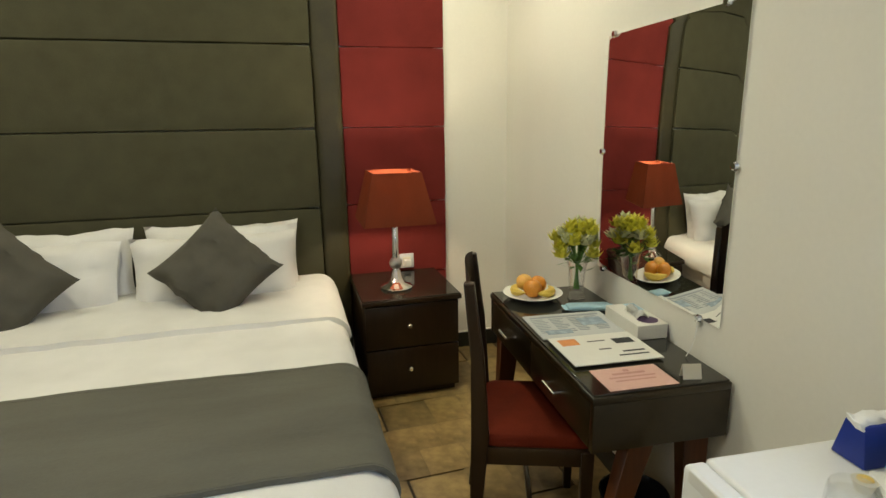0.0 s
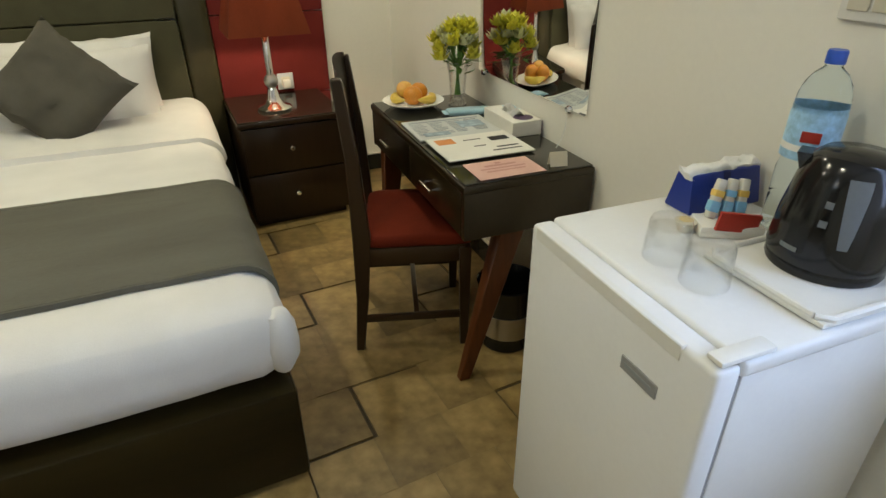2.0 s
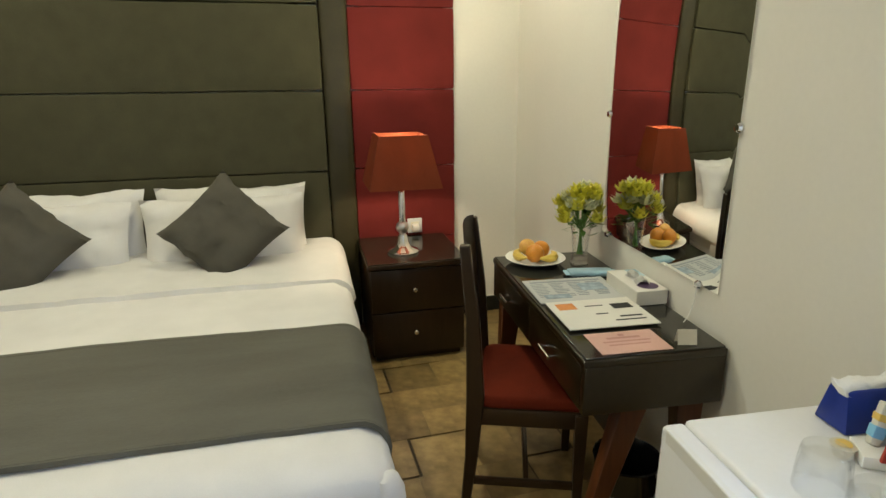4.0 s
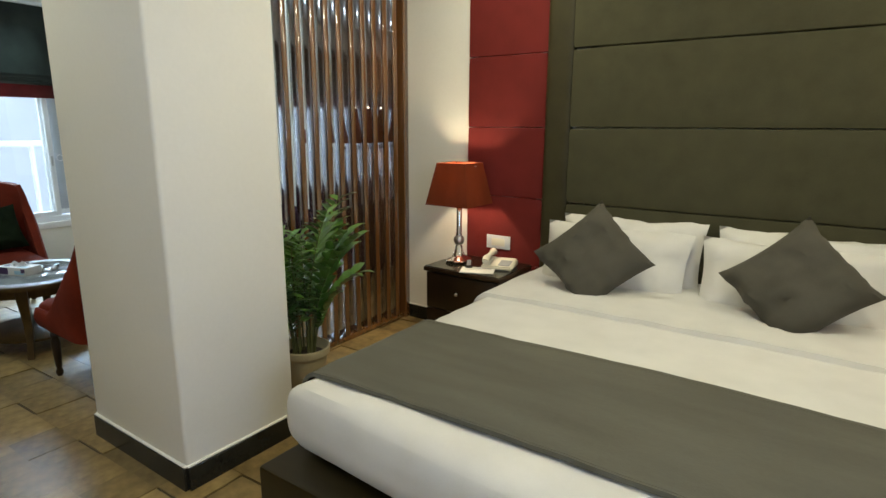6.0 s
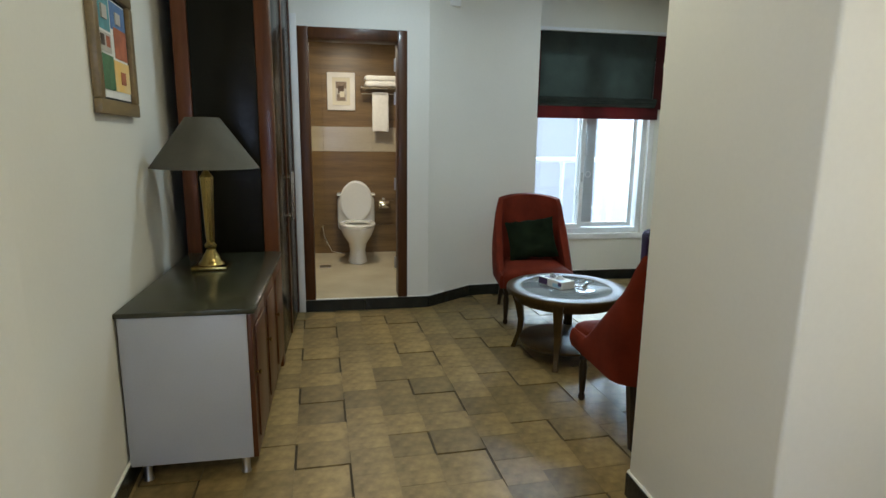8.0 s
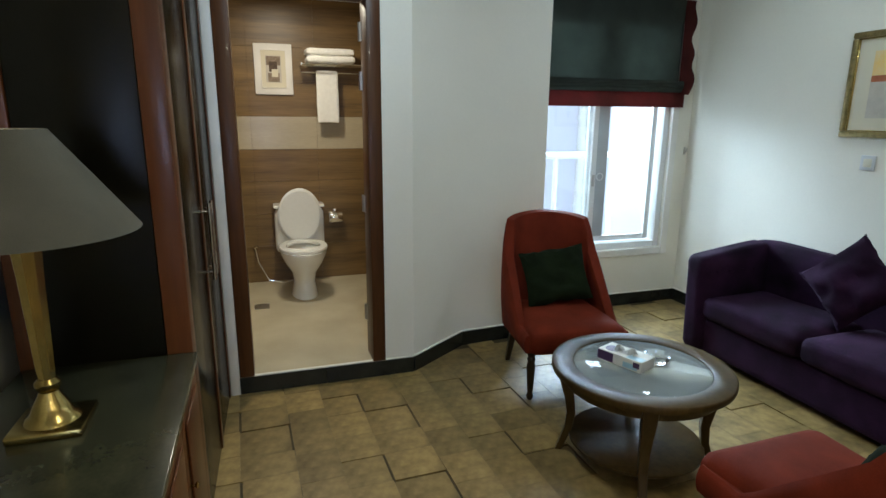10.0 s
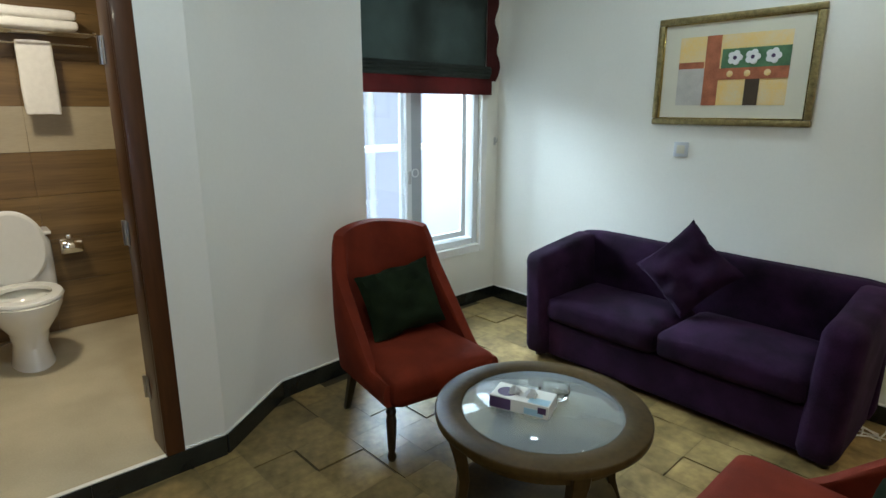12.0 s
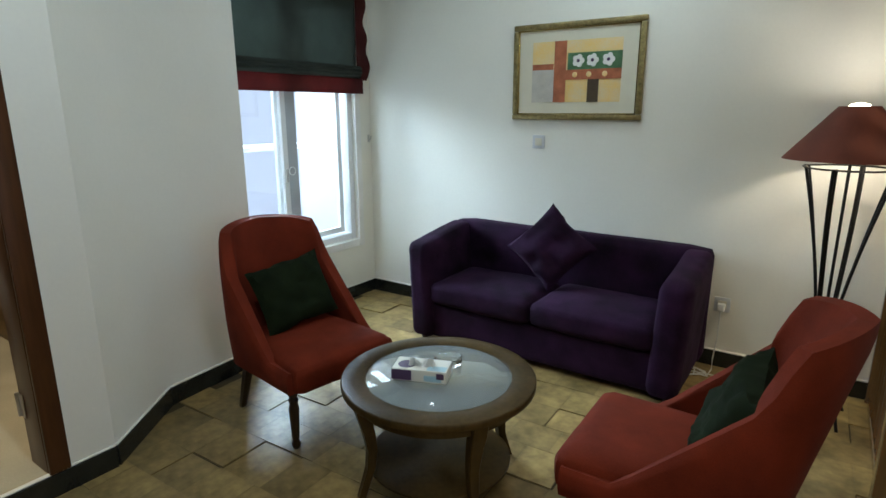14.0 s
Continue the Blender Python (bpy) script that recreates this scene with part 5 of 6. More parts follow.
part("hose", tube([(0.05, 0, 0), (0.07, 0.02, -0.12), (0.10, 0.10, -0.28), (0.12, 0.22, -0.305), (0.09, 0.30, -0.30)], 0.007, 8), CHROME, spray)
solo("floor_drain", box(-0.055, 0.055, -0.055, 0.055, 0, 0.004, 0.001, 1), STEEL, "square steel floor drain in the bathroom", "drain", pose(-6.5, 0.03, 0.1))

# ---- desk corner ----
desk = thing("writing_desk", "dark brown wooden writing desk with slanted legs", "desk", WALL)
DX0, DX1, DYN, DYF, DTOP = -0.431, -0.014, -0.460, 0.487, 0.700
part("top", box(DX0, DX1, DYN, DYF, DTOP - 0.022, DTOP, 0.004), DESKWOOD, desk)
part("glass_top", box(DX0 + 0.006, DX1 - 0.004, DYN + 0.006, DYF - 0.006, DTOP + 0.0005, DTOP + 0.006, 0.002, 1), DESKGLASS, desk, "dark glass sheet on the top")
part("side_panel", box(DX0 + 0.004, DX1, DYN + 0.002, DYN + 0.024, 0.535, DTOP - 0.022, 0.003), DESKWOOD, desk)
part("side_panel", box(DX0 + 0.004, DX1, DYF - 0.024, DYF - 0.002, 0.535, DTOP - 0.022, 0.003), DESKWOOD, desk)
part("back_panel", box(DX1 - 0.02, DX1, DYN + 0.024, DYF - 0.024, 0.535, DTOP - 0.022, 0.003), DESKWOOD, desk)
part("bottom_panel", box(DX0 + 0.03, DX1 - 0.02, DYN + 0.024, DYF - 0.024, 0.535, 0.55, 0.002), DESKWOOD, desk)
for y0, y1 in ((DYN + 0.026, (DYN + DYF) / 2 - 0.002), ((DYN + DYF) / 2 + 0.002, DYF - 0.026)):
    dr = part("drawer", box(DX0 + 0.004, DX0 + 0.024, y0, y1, 0.540, DTOP - 0.026, 0.003), DESKWOOD, desk)
    yc = (y0 + y1) / 2
    bm = tube([(DX0 - 0.022, yc - 0.045, 0.612), (DX0 - 0.022, yc + 0.045, 0.612)], 0.005, 8)
    for y in (yc - 0.035, yc + 0.035):
        tube([(DX0 - 0.022, y, 0.612), (DX0 + 0.004, y, 0.612)], 0.004, 8, bm)
    part("handle", bm, CHROME, dr, "chrome bar handle")
for x, y, dx, dy in ((DX0 + 0.19, DYN + 0.075, -0.165, -0.035), (DX1 - 0.06, DYN + 0.075, 0.0, -0.035), (DX0 + 0.06, DYF - 0.075, -0.03, 0.035), (DX1 - 0.06, DYF - 0.075, 0.0, 0.035)):
    part("leg", taper(x, y, 0, 0.535, 0.038, 0.085, dx, dy, d0=0.03, d1=0.055), REDWOOD, desk, "slanted tapering wooden leg")

# desk chair: narrow back, red seat, stretchers
ch = thing("desk_chair", "dark wooden desk chair with a red padded seat", "chair", pose(0.885, 1.90, 0, 0, 0, -20))
# local frame: +x forwards, back posts at x = 0
for y in (-0.188, 0.188):
    pts = [(-0.035, y, 0), (-0.012, y, 0.22), (0.0, y, 0.44), (-0.008, y, 0.70), (-0.034, y, 0.945)]
    bm = bmesh.new()
    rows = []
    for (px, py, pz), w in zip(pts, (0.030, 0.042, 0.058, 0.042, 0.032)):
        rows.append([bm.verts.new((px + a * w / 2, py + b * 0.016, pz)) for a, b in ((-1, -1), (1, -1), (1, 1), (-1, 1))])
    for a, b in zip(rows, rows[1:]):
        for i in range(4):
            bm.faces.new((a[i], a[(i + 1) % 4], b[(i + 1) % 4], b[i]))
    bm.faces.new(rows[0]), bm.faces.new(rows[-1])
    bmesh.ops.bevel(bm, geom=list(bm.edges), offset=0.004, segments=1, affect="EDGES")
    part("back_post", bm, DARKWOOD, ch)
    part("leg", taper(0.335, y, 0, 0.40, 0.028, 0.040), DARKWOOD, ch, "front leg")
    part("stretcher", box(-0.01, 0.33, y - 0.009, y + 0.009, 0.115, 0.14, 0.003), DARKWOOD, ch)
    part("seat_rail", box(0.01, 0.335, y - 0.011, y + 0.011, 0.345, 0.405, 0.003), DARKWOOD, ch)
part("stretcher", box(0.16, 0.178, -0.18, 0.18, 0.118, 0.137, 0.003), DARKWOOD, ch, "cross stretcher")
part("seat_rail", box(0.325, 0.348, -0.17, 0.17, 0.345, 0.405, 0.003), DARKWOOD, ch)
part("seat_rail", box(0.0, 0.02, -0.17, 0.17, 0.345, 0.405, 0.003), DARKWOOD, ch)
part("seat", pad(0.012, 0.362, -0.195, 0.195, 0.395, 0.455, 0.025, cuts=8, puff=0.015), REDVELVET, ch, "red padded seat")
bm = bmesh.new()  # curved solid back panel, its top edge arched
rows = []
for i in range(13):
    y = -0.174 + 0.348 * i / 12
    hollow = 0.022 * (1 - (y / 0.174) ** 2)
    rows.append([bm.verts.new((-0.004 - 0.028 * max(0, (z - 0.52) / 0.44) ** 1.4 - hollow, y, z + (0.018 * (1 - (y / 0.174) ** 2) if z > 0.9 else 0))) for z in (0.50, 0.58, 0.66, 0.74, 0.82, 0.90, 0.955)])
for a, b in zip(rows, rows[1:]):
    for i in range(6):
        bm.faces.new((a[i], a[i + 1], b[i + 1], b[i]))
bmesh.ops.solidify(bm, geom=list(bm.faces), thickness=0.018)
part("back_panel", bm, DARKWOOD, ch, "curved glossy back panel")

# mirror with bevelled edge and clips
mi = thing("wall_mirror", "tall frameless mirror with slanted glass edges on the wall", "mirror", WALL)
MY0, MY1, MZ0, MZ1, MB = -0.375, 0.372, 0.824, 1.712, 0.022
bm = bmesh.new()
x_wall, x_edge, x_face = -0.0015, -0.006, -0.010
outer = [bm.verts.new((x_edge, y, z)) for y, z in ((MY0, MZ0), (MY1, MZ0), (MY1, MZ1), (MY0, MZ1))]
inner = [bm.verts.new((x_face, y, z)) for y, z in ((MY0 + MB, MZ0 + MB), (MY1 - MB, MZ0 + MB), (MY1 - MB, MZ1 - MB), (MY0 + MB, MZ1 - MB))]
back = [bm.verts.new((x_wall, y, z)) for y, z in ((MY0, MZ0), (MY1, MZ0), (MY1, MZ1), (MY0, MZ1))]
bm.faces.new(inner), bm.faces.new(back)
for i in range(4):
    j = (i + 1) % 4
    bm.faces.new((outer[i], outer[j], inner[j], inner[i])), bm.faces.new((back[i], back[j], outer[j], outer[i]))
part("glass", bm, MIRROR, mi)
for y in (MY0 + 0.09, MY1 - 0.05):
    for z in (MZ0 - 0.002, MZ1 + 0.002):
        part("clip", lathe([(0.012, 0), (0.014, 0.008), (0.010, 0.016), (0, 0.017)], 12), CHROME, mi, "chrome mirror clip", pose(0, y, z, 0, -90, 0))
for y in (MY0, MY1):
    part("clip", lathe([(0.012, 0), (0.014, 0.008), (0.010, 0.016), (0, 0.017)], 12), CHROME, mi, "chrome mirror clip", pose(0, y, 1.285, 0, -90, 0))

DT = DTOP + 0.0065
solo("mirror_cord", tube([(-0.012, -0.287, 0.815), (-0.016, -0.288, 0.77), (-0.030, -0.292, 0.73), (-0.048, -0.296, DT + 0.004)], 0.0016, 6), CORD, "thin pale cord hanging from the mirror's lower clip", "cord", WALL)
plate = thing("fruit_plate", "white plate on the desk", "plate", pose(1.217, 2.215, DT))
part("dish", lathe([(0, 0), (0.060, 0), (0.066, 0.004), (0.114, 0.020), (0.120, 0.026), (0.116, 0.027), (0.066, 0.011), (0, 0.009)], 32), CERAMIC, plate)
for fx, fy, fz, r, material, label in ((-0.016, -0.032, 0.012, 0.037, ORANGE, "orange on the white plate"), (0.030, 0.018, 0.012, 0.036, ORANGE, "orange on the white plate"), (-0.022, 0.034, 0.024, 0.034, APPLE, "yellow apple on the white plate")):
    bm = lathe([(0, -r * 0.93), (r * 0.35, -r * 0.9), (r * 0.72, -r * 0.68), (r * 0.95, -r * 0.25), (r, 0.1 * r), (r * 0.9, r * 0.48), (r * 0.62, r * 0.8), (r * 0.28, r * 0.93), (r * 0.08, r * 0.9), (0, r * 0.84)], 20)
    solo("orange" if material is ORANGE else "apple", bm, material, label, "fruit", pose(1.217 + fx, 2.215 + fy, DT + fz + r, 12, 8, 0), "fruit on the plate")
for a0, a1 in ((120, 222), (262, 365)):  # bananas curl round the rest along the plate's rim
    pts = [(0.074 * math.cos(radians(a0 + (a1 - a0) * j / 10)), 0.074 * math.sin(radians(a0 + (a1 - a0) * j / 10)), 0.032 + 0.008 * abs(j - 5) / 5) for j in range(11)]
    rad = [0.004, 0.009, 0.013, 0.016, 0.017, 0.017, 0.017, 0.016, 0.013, 0.008, 0.004]
    solo("banana", tube(pts, rad, 8), BANANA, "ripe yellow banana on the plate", "fruit", pose(1.217, 2.215, DT), "fruit on the plate")

vase = thing("flower_vase", "clear glass vase on the desk", "vase", pose(1.385, 2.165, DT))
part("glass", lathe([(0, 0), (0.034, 0), (0.036, 0.004), (0.030, 0.012), (0.031, 0.06), (0.036, 0.12), (0.046, 0.165), (0.044, 0.167), (0.032, 0.12), (0.027, 0.06), (0.026, 0.02), (0, 0.018)], 24), THINGLASS, vase)
bq = thing("bouquet", "yellow-green and cream flowers with green leaves in a vase", "flowers", pose(1.385, 2.165, DT + 0.03) @ Matrix.Diagonal((0.92, 0.92, 0.86, 1)))
random.seed(5)
heads = []
for k in range(28):
    a, r = k * 2.4, 0.104 * math.sqrt((k + 0.5) / 28)
    if r * math.cos(a) > 0.055:
        r *= 0.6
    h = 0.290 - 7.5 * r * r + random.uniform(-0.045, 0.030)
    tip = Vector((r * math.cos(a), r * math.sin(a), h))
    part("stem", tube([(0.012 * math.cos(a + 2), 0.012 * math.sin(a + 2), 0.01), (0.006 * math.cos(a), 0.006 * math.sin(a), 0.13), tip], 0.0022, 5), FLOWERLEAF, bq)
    heads.append((tip, k))
for tip, k in heads:
    bm = bmesh.new()
    for ring, (n, rr, zz) in enumerate(((7, 0.022, 0.0), (6, 0.014, 0.012), (5, 0.006, 0.021))):
        for i in range(n):
            a = 2 * math.pi * i / n + ring * 0.5 + k
            c = tip + Vector((rr * math.cos(a), rr * math.sin(a), zz))
            d = Vector((math.cos(a), math.sin(a), 0.7)).normalized()
            s = d.cross(Vector((0, 0, 1))).normalized()
            w = 0.017
            v = [bm.verts.new(p) for p in (c - d * 0.012, c + s * w - d * 0.001, c + d * 0.027 + Vector((0, 0, 0.010)), c - s * w - d * 0.001)]
            bm.faces.new(v)
    bmesh.ops.solidify(bm, geom=list(bm.faces), thickness=0.0012)
    part("blossom", bm, PETALWHITE if k % 3 == 0 else PETAL, bq, "cream blossom" if k % 3 == 0 else "yellow-green blossom")
for k in range(40):
    a, r = random.uniform(0, 6.28), random.uniform(0.03, 0.095)
    h = random.uniform(0.12, 0.23)
    c = Vector((r * math.cos(a) * (0.75 if math.cos(a) > 0 else 1), r * math.sin(a), h))
    d = Vector((math.cos(a), math.sin(a), random.uniform(-0.5, 0.7))).normalized()
    s = d.cross(Vector((0, 0, 1))).normalized()
    bm = bmesh.new()
    v = [bm.verts.new(p) for p in (c - d * 0.024, c + s * 0.012, c + d * 0.034, c - s * 0.012)]
    bm.faces.new(v)
    bmesh.ops.solidify(bm, geom=list(bm.faces), thickness=0.001)
    part("leaf", bm, FLOWERLEAF, bq)


def sheet(name, label, m, w, d, material, marks, thick=0.003, group=""):
    ob = thing(name, label, "paper", m, group)
    part("sheet", box(-w / 2, w / 2, -d / 2, d / 2, 0, thick, 0.0006, 1), material, ob)
    for k, (x0, x1, y0, y1, ink) in enumerate(marks):
        part("print_bar", box(x0, x1, y0, y1, thick - 0.0002, thick + 0.0004 + 0.00002 * k, 0), ink, ob)
    return ob


random.seed(11)
marks = [(-0.13, 0.13, 0.075, 0.088, INKGREY)]
for c in range(4):
    for r in range(9):
        marks.append((-0.135 + 0.068 * c, -0.135 + 0.068 * c + random.uniform(0.035, 0.058), 0.058 - 0.015 * r, 0.064 - 0.015 * r, INKGREY))
sheet("newspaper", "folded grey newspaper on the desk", pose(1.221, 1.885, DT, 0, 0, -5), 0.30, 0.22, NEWSPRINT, marks + [(0.03, 0.12, -0.02, 0.05, SKYGREY), (-0.12, -0.03, -0.08, -0.045, SKYGREY)], 0.005)
marks = [(-0.12, -0.06, 0.035, 0.085, INKORANGE), (0.055, 0.12, 0.02, 0.06, INKBLACK), (0.045, 0.118, -0.045, -0.035, INKBLACK), (0.02, 0.118, -0.07, -0.062, INKBLACK), (-0.03, 0.03, 0.05, 0.056, INKBLACK), (-0.02, 0.02, -0.015, -0.008, INKBLACK)]
sheet("leaflet", "white printed leaflet on the desk", pose(1.206, 1.660, DT + 0.0055, 0, 0, -4), 0.285, 0.215, PAPER, marks, 0.004)
marks = [(-0.05, 0.05, 0.02, 0.03, PINKINK), (-0.07, 0.07, 0.0, 0.006, PINKINK), (-0.06, 0.06, -0.02, -0.014, PINKINK), (-0.008, 0.008, 0.036, 0.048, PINKINK)]
sheet("pink_card", "pale pink printed card lying on the desk", pose(1.184, 1.468, DT, 0, 0, -4), 0.205, 0.13, PINKPAPER, marks, 0.002)
tissue_box(pose(1.412, 1.80, DT, 0, 0, 86), "white tissue box with purple and blue print on the desk")
wrap = thing("towel_packet", "pale blue wrapped packet on the desk", "packet", pose(1.36, 2.02, DT, 0, 0, -12))
part("packet", pad(-0.085, 0.085, -0.032, 0.032, 0, 0.020, 0.009, cuts=8, rough=0.004, seed=3), BLUEPACK, wrap)
part("seal", box(-0.10, -0.083, -0.028, 0.028, 0.008, 0.011, 0.001, 1), BLUEPACK, wrap)
part("seal", box(0.083, 0.10, -0.028, 0.028, 0.008, 0.011, 0.001, 1), BLUEPACK, wrap)
tagc = thing("tent_card", "small cream folded tent card on the desk", "card", pose(1.335, 1.42, DT, 0, 0, -15))
part("front", box(-0.026, 0.026, -0.0012, 0, 0, 0.042, 0), CREAM, tagc, "", pose(0, -0.012, 0, -16, 0, 0))
part("back", box(-0.026, 0.026, 0, 0.0012, 0, 0.042, 0), CREAM, tagc, "", pose(0, 0.012, 0, 16, 0, 0))
bn = thing("waste_bin", "small dark waste bin under the desk", "bin", pose(1.28, 1.56, 0))
part("body", lathe([(0, 0), (0.085, 0), (0.09, 0.005), (0.105, 0.25), (0.109, 0.255), (0.104, 0.258), (0.098, 0.25), (0.083, 0.012), (0, 0.012)], 28), BLACKPLASTIC, bn)
part("band", lathe([(0.0945, 0.06), (0.097, 0.06), (0.101, 0.15), (0.0985, 0.15)], 28), STEEL, bn, "pale metal band")

# ---- fridge and what stands on it ----
FZ = 0.815
FX0, FX1, FY0, FY1 = -0.483, -0.03, -1.368, -0.905
fr = thing("mini_fridge", "white mini fridge with a small badge on its door", "fridge", WALL)
part("body", box(FX0 + 0.055, FX1, FY0 + 0.006, FY1 - 0.006, 0.02, FZ - 0.028, 0.006), ENAMEL, fr)
part("top", box(FX0 + 0.045, FX1, FY0, FY1, FZ - 0.028, FZ, 0.008, 3), ENAMEL, fr, "white moulded top")
dd = part("door", box(FX0, FX0 + 0.045, FY0, FY1, 0.06, FZ - 0.004, 0.010, 3), ENAMEL, fr)
part("grip_groove", box(FX0 - 0.0015, FX0 + 0.012, FY0 + 0.06, FY1 - 0.02, FZ - 0.030, FZ - 0.0035, 0.002, 1), WHITEPLASTIC, dd, "moulded grip strip")
part("badge", box(FX0 - 0.003, FX0 + 0.001, FY0 + 0.085, FY0 + 0.165, FZ - 0.120, FZ - 0.095, 0.001, 1), GASKET, dd, "small silver badge")
part("badge_bar", box(FX0 - 0.0036, FX0 - 0.0025, FY0 + 0.095, FY0 + 0.155, FZ - 0.111, FZ - 0.104, 0), INKGREY, dd)
part("gasket", box(FX0 + 0.045, FX0 + 0.055, FY0 + 0.008, FY1 - 0.008, 0.06, FZ - 0.03, 0), GASKET, fr, "grey door gasket")
part("hinge_cap", box(FX0 + 0.006, FX0 + 0.10, FY0 + 0.002, FY0 + 0.03, FZ + 0.0005, FZ + 0.010, 0.004), WHITEPLASTIC, fr)
for x in (FX0 + 0.09, FX1 - 0.05):
    for y in (FY0 + 0.05, FY1 - 0.05):
        part("foot", lathe([(0, 0), (0.018, 0), (0.018, 0.02), (0, 0.02)], 10, centre=(x, y, 0)), BLACKPLASTIC, fr)
solo("fridge_cord", tube([(1.35, 0.44, 0.25), (1.36, 0.41, 0.10), (1.32, 0.37, 0.012), (1.27, 0.34, 0.008), (1.33, 0.31, 0.008)], 0.004, 6), CORD, "white fridge cord on the floor beside the fridge", "cord")

tray = thing("kettle_tray", "white moulded tray on the fridge", "tray", pose(1.235, 0.600, FZ + 0.001, 0, 0, -4))
part("tray", pad(-0.13, 0.125, -0.115, 0.105, 0, 0.012, 0.006, cuts=6), WHITEPLASTIC, tray)
part("lip", tube([(-0.125, -0.095, 0.013), (-0.11, -0.112, 0.013), (0.10, -0.112, 0.013), (0.12, -0.095, 0.013), (0.12, 0.085, 0.013), (0.10, 0.10, 0.013), (-0.11, 0.10, 0.013), (-0.125, 0.085, 0.013), (-0.125, -0.095, 0.013)], 0.006, 8), WHITEPLASTIC, tray)
kt = thing("kettle", "glossy black electric kettle on a white tray", "kettle", pose(1.255, 0.607, FZ + 0.0135, 0, 0, 27) @ Matrix.Diagonal((1, 1, 0.93, 1)))
part("stand", lathe([(0, 0), (0.082, 0), (0.084, 0.006), (0.080, 0.018), (0, 0.018)], 32), BLACKPLASTIC, kt)
part("body", lathe([(0, 0.019), (0.084, 0.019), (0.086, 0.030), (0.081, 0.09), (0.071, 0.15), (0.060, 0.184), (0.046, 0.197), (0, 0.201)], 36), BLACKPLASTIC, kt)
KETTLE = [(0.019, 0.084), (0.030, 0.086), (0.09, 0.081), (0.15, 0.071), (0.184, 0.060)]


def kettle_radius(z):
    for (z0, r0), (z1, r1) in zip(KETTLE, KETTLE[1:]):
        if z <= z1:
            return r0 + (r1 - r0) * (z - z0) / (z1 - z0)
    return KETTLE[-1][1]


def on_kettle(angle, z0, z1, w0, w1, lift=0.0012):
    """A strip laid on the kettle's side round an angle, w0 and w1 degrees wide at its foot and head."""
    bm = bmesh.new()
    rows = []
    for j in range(9):
        z, w = z0 + (z1 - z0) * j / 8, w0 + (w1 - w0) * j / 8
        rows.append([bm.verts.new(((kettle_radius(z) + lift) * math.cos(radians(angle + w * (i / 6 - 0.5))), (kettle_radius(z) + lift) * math.sin(radians(angle + w * (i / 6 - 0.5))), z)) for i in range(7)])
    for a, b in zip(rows, rows[1:]):
        for i in range(6):
            bm.faces.new((a[i], a[i + 1], b[i + 1], b[i]))
    bmesh.ops.solidify(bm, geom=list(bm.faces), thickness=0.001)
    return bm


part("gauge", on_kettle(-167, 0.065, 0.172, 9, 26), INKGREY, kt, "grey water gauge")
part("spout", taper(0, 0.066, 0.150, 0.186, 0.022, 0.040, 0, -0.004, d0=0.010, d1=0.022), BLACKPLASTIC, kt)
part("handle", tube([(0, -0.045, 0.192), (0, -0.085, 0.198), (0, -0.120, 0.168), (0, -0.128, 0.12), (0, -0.112, 0.06), (0, -0.082, 0.045)], [0.011, 0.012, 0.012, 0.011, 0.010, 0.010], 10), BLACKPLASTIC, kt)
part("switch", box(-0.012, 0.012, -0.118, -0.088, 0.025, 0.035, 0.003), STEEL, kt)
for z in (0.124, 0.094):
    part("mark", on_kettle(-190, z, z + 0.011, 8, 8), INKGREY, kt)
part("badge", on_kettle(-214, 0.042, 0.050, 20, 20), INKGREY, kt, "small grey badge")

bo = thing("water_bottle", "large clear water bottle with blue cap and label", "bottle", pose(1.328, 0.727, FZ + 0.001) @ Matrix.Diagonal((0.9, 0.9, 0.9, 1)))
part("body", lathe([(0, 0.004), (0.030, 0), (0.043, 0.006), (0.045, 0.02), (0.0445, 0.07), (0.042, 0.075), (0.045, 0.08), (0.045, 0.13), (0.040, 0.15), (0.045, 0.17), (0.045, 0.245), (0.0435, 0.268), (0.037, 0.292), (0.027, 0.308), (0.017, 0.317), (0.014, 0.321), (0.014, 0.326), (0, 0.327)], 32), WATERPLASTIC, bo)
part("label", lathe([(0.0456, 0.156), (0.0462, 0.156), (0.0462, 0.236), (0.0436, 0.252), (0.0430, 0.252), (0.0456, 0.236)], 32), LABELBLUE, bo, "pale blue label band")
part("label_patch", box(-0.016, 0.016, -0.0475, -0.044, 0.192, 0.212, 0.001, 1), REDCARD, bo, "red patch on the label", pose(0, 0, 0, 0, 0, -60))
part("label_stripe", lathe([(0.0463, 0.172), (0.0466, 0.172), (0.0466, 0.184), (0.0463, 0.184)], 32), WHITEPAINT, bo)
part("cap", lathe([(0, 0.325), (0.0165, 0.325), (0.0165, 0.345), (0.0150, 0.348), (0, 0.348)], 20), BLUECAP, bo, "blue screw cap")
gl = thing("drinking_glass", "clear glass tumbler upside down on the fridge", "glass", pose(1.052, 0.655, FZ + 0.001), "upturned tumblers")
part("tumbler", lathe([(0.036, 0), (0.0375, 0.002), (0.0365, 0.034), (0.034, 0.066), (0.031, 0.073), (0, 0.074), (0, 0.060), (0.030, 0.058), (0.0345, 0.030), (0.035, 0.001), (0.036, 0)], 28), THINGLASS, gl)
copy_thing(gl, pose(1.058, 0.742, FZ + 0.001))
bx = thing("tissue_pouch", "royal blue open carton with white tissue on top", "box", pose(1.305, 0.868, FZ + 0.001, 0, 0, -4))
bm = box(-0.09, 0.09, -0.035, 0.035, 0, 0.075, 0.004)
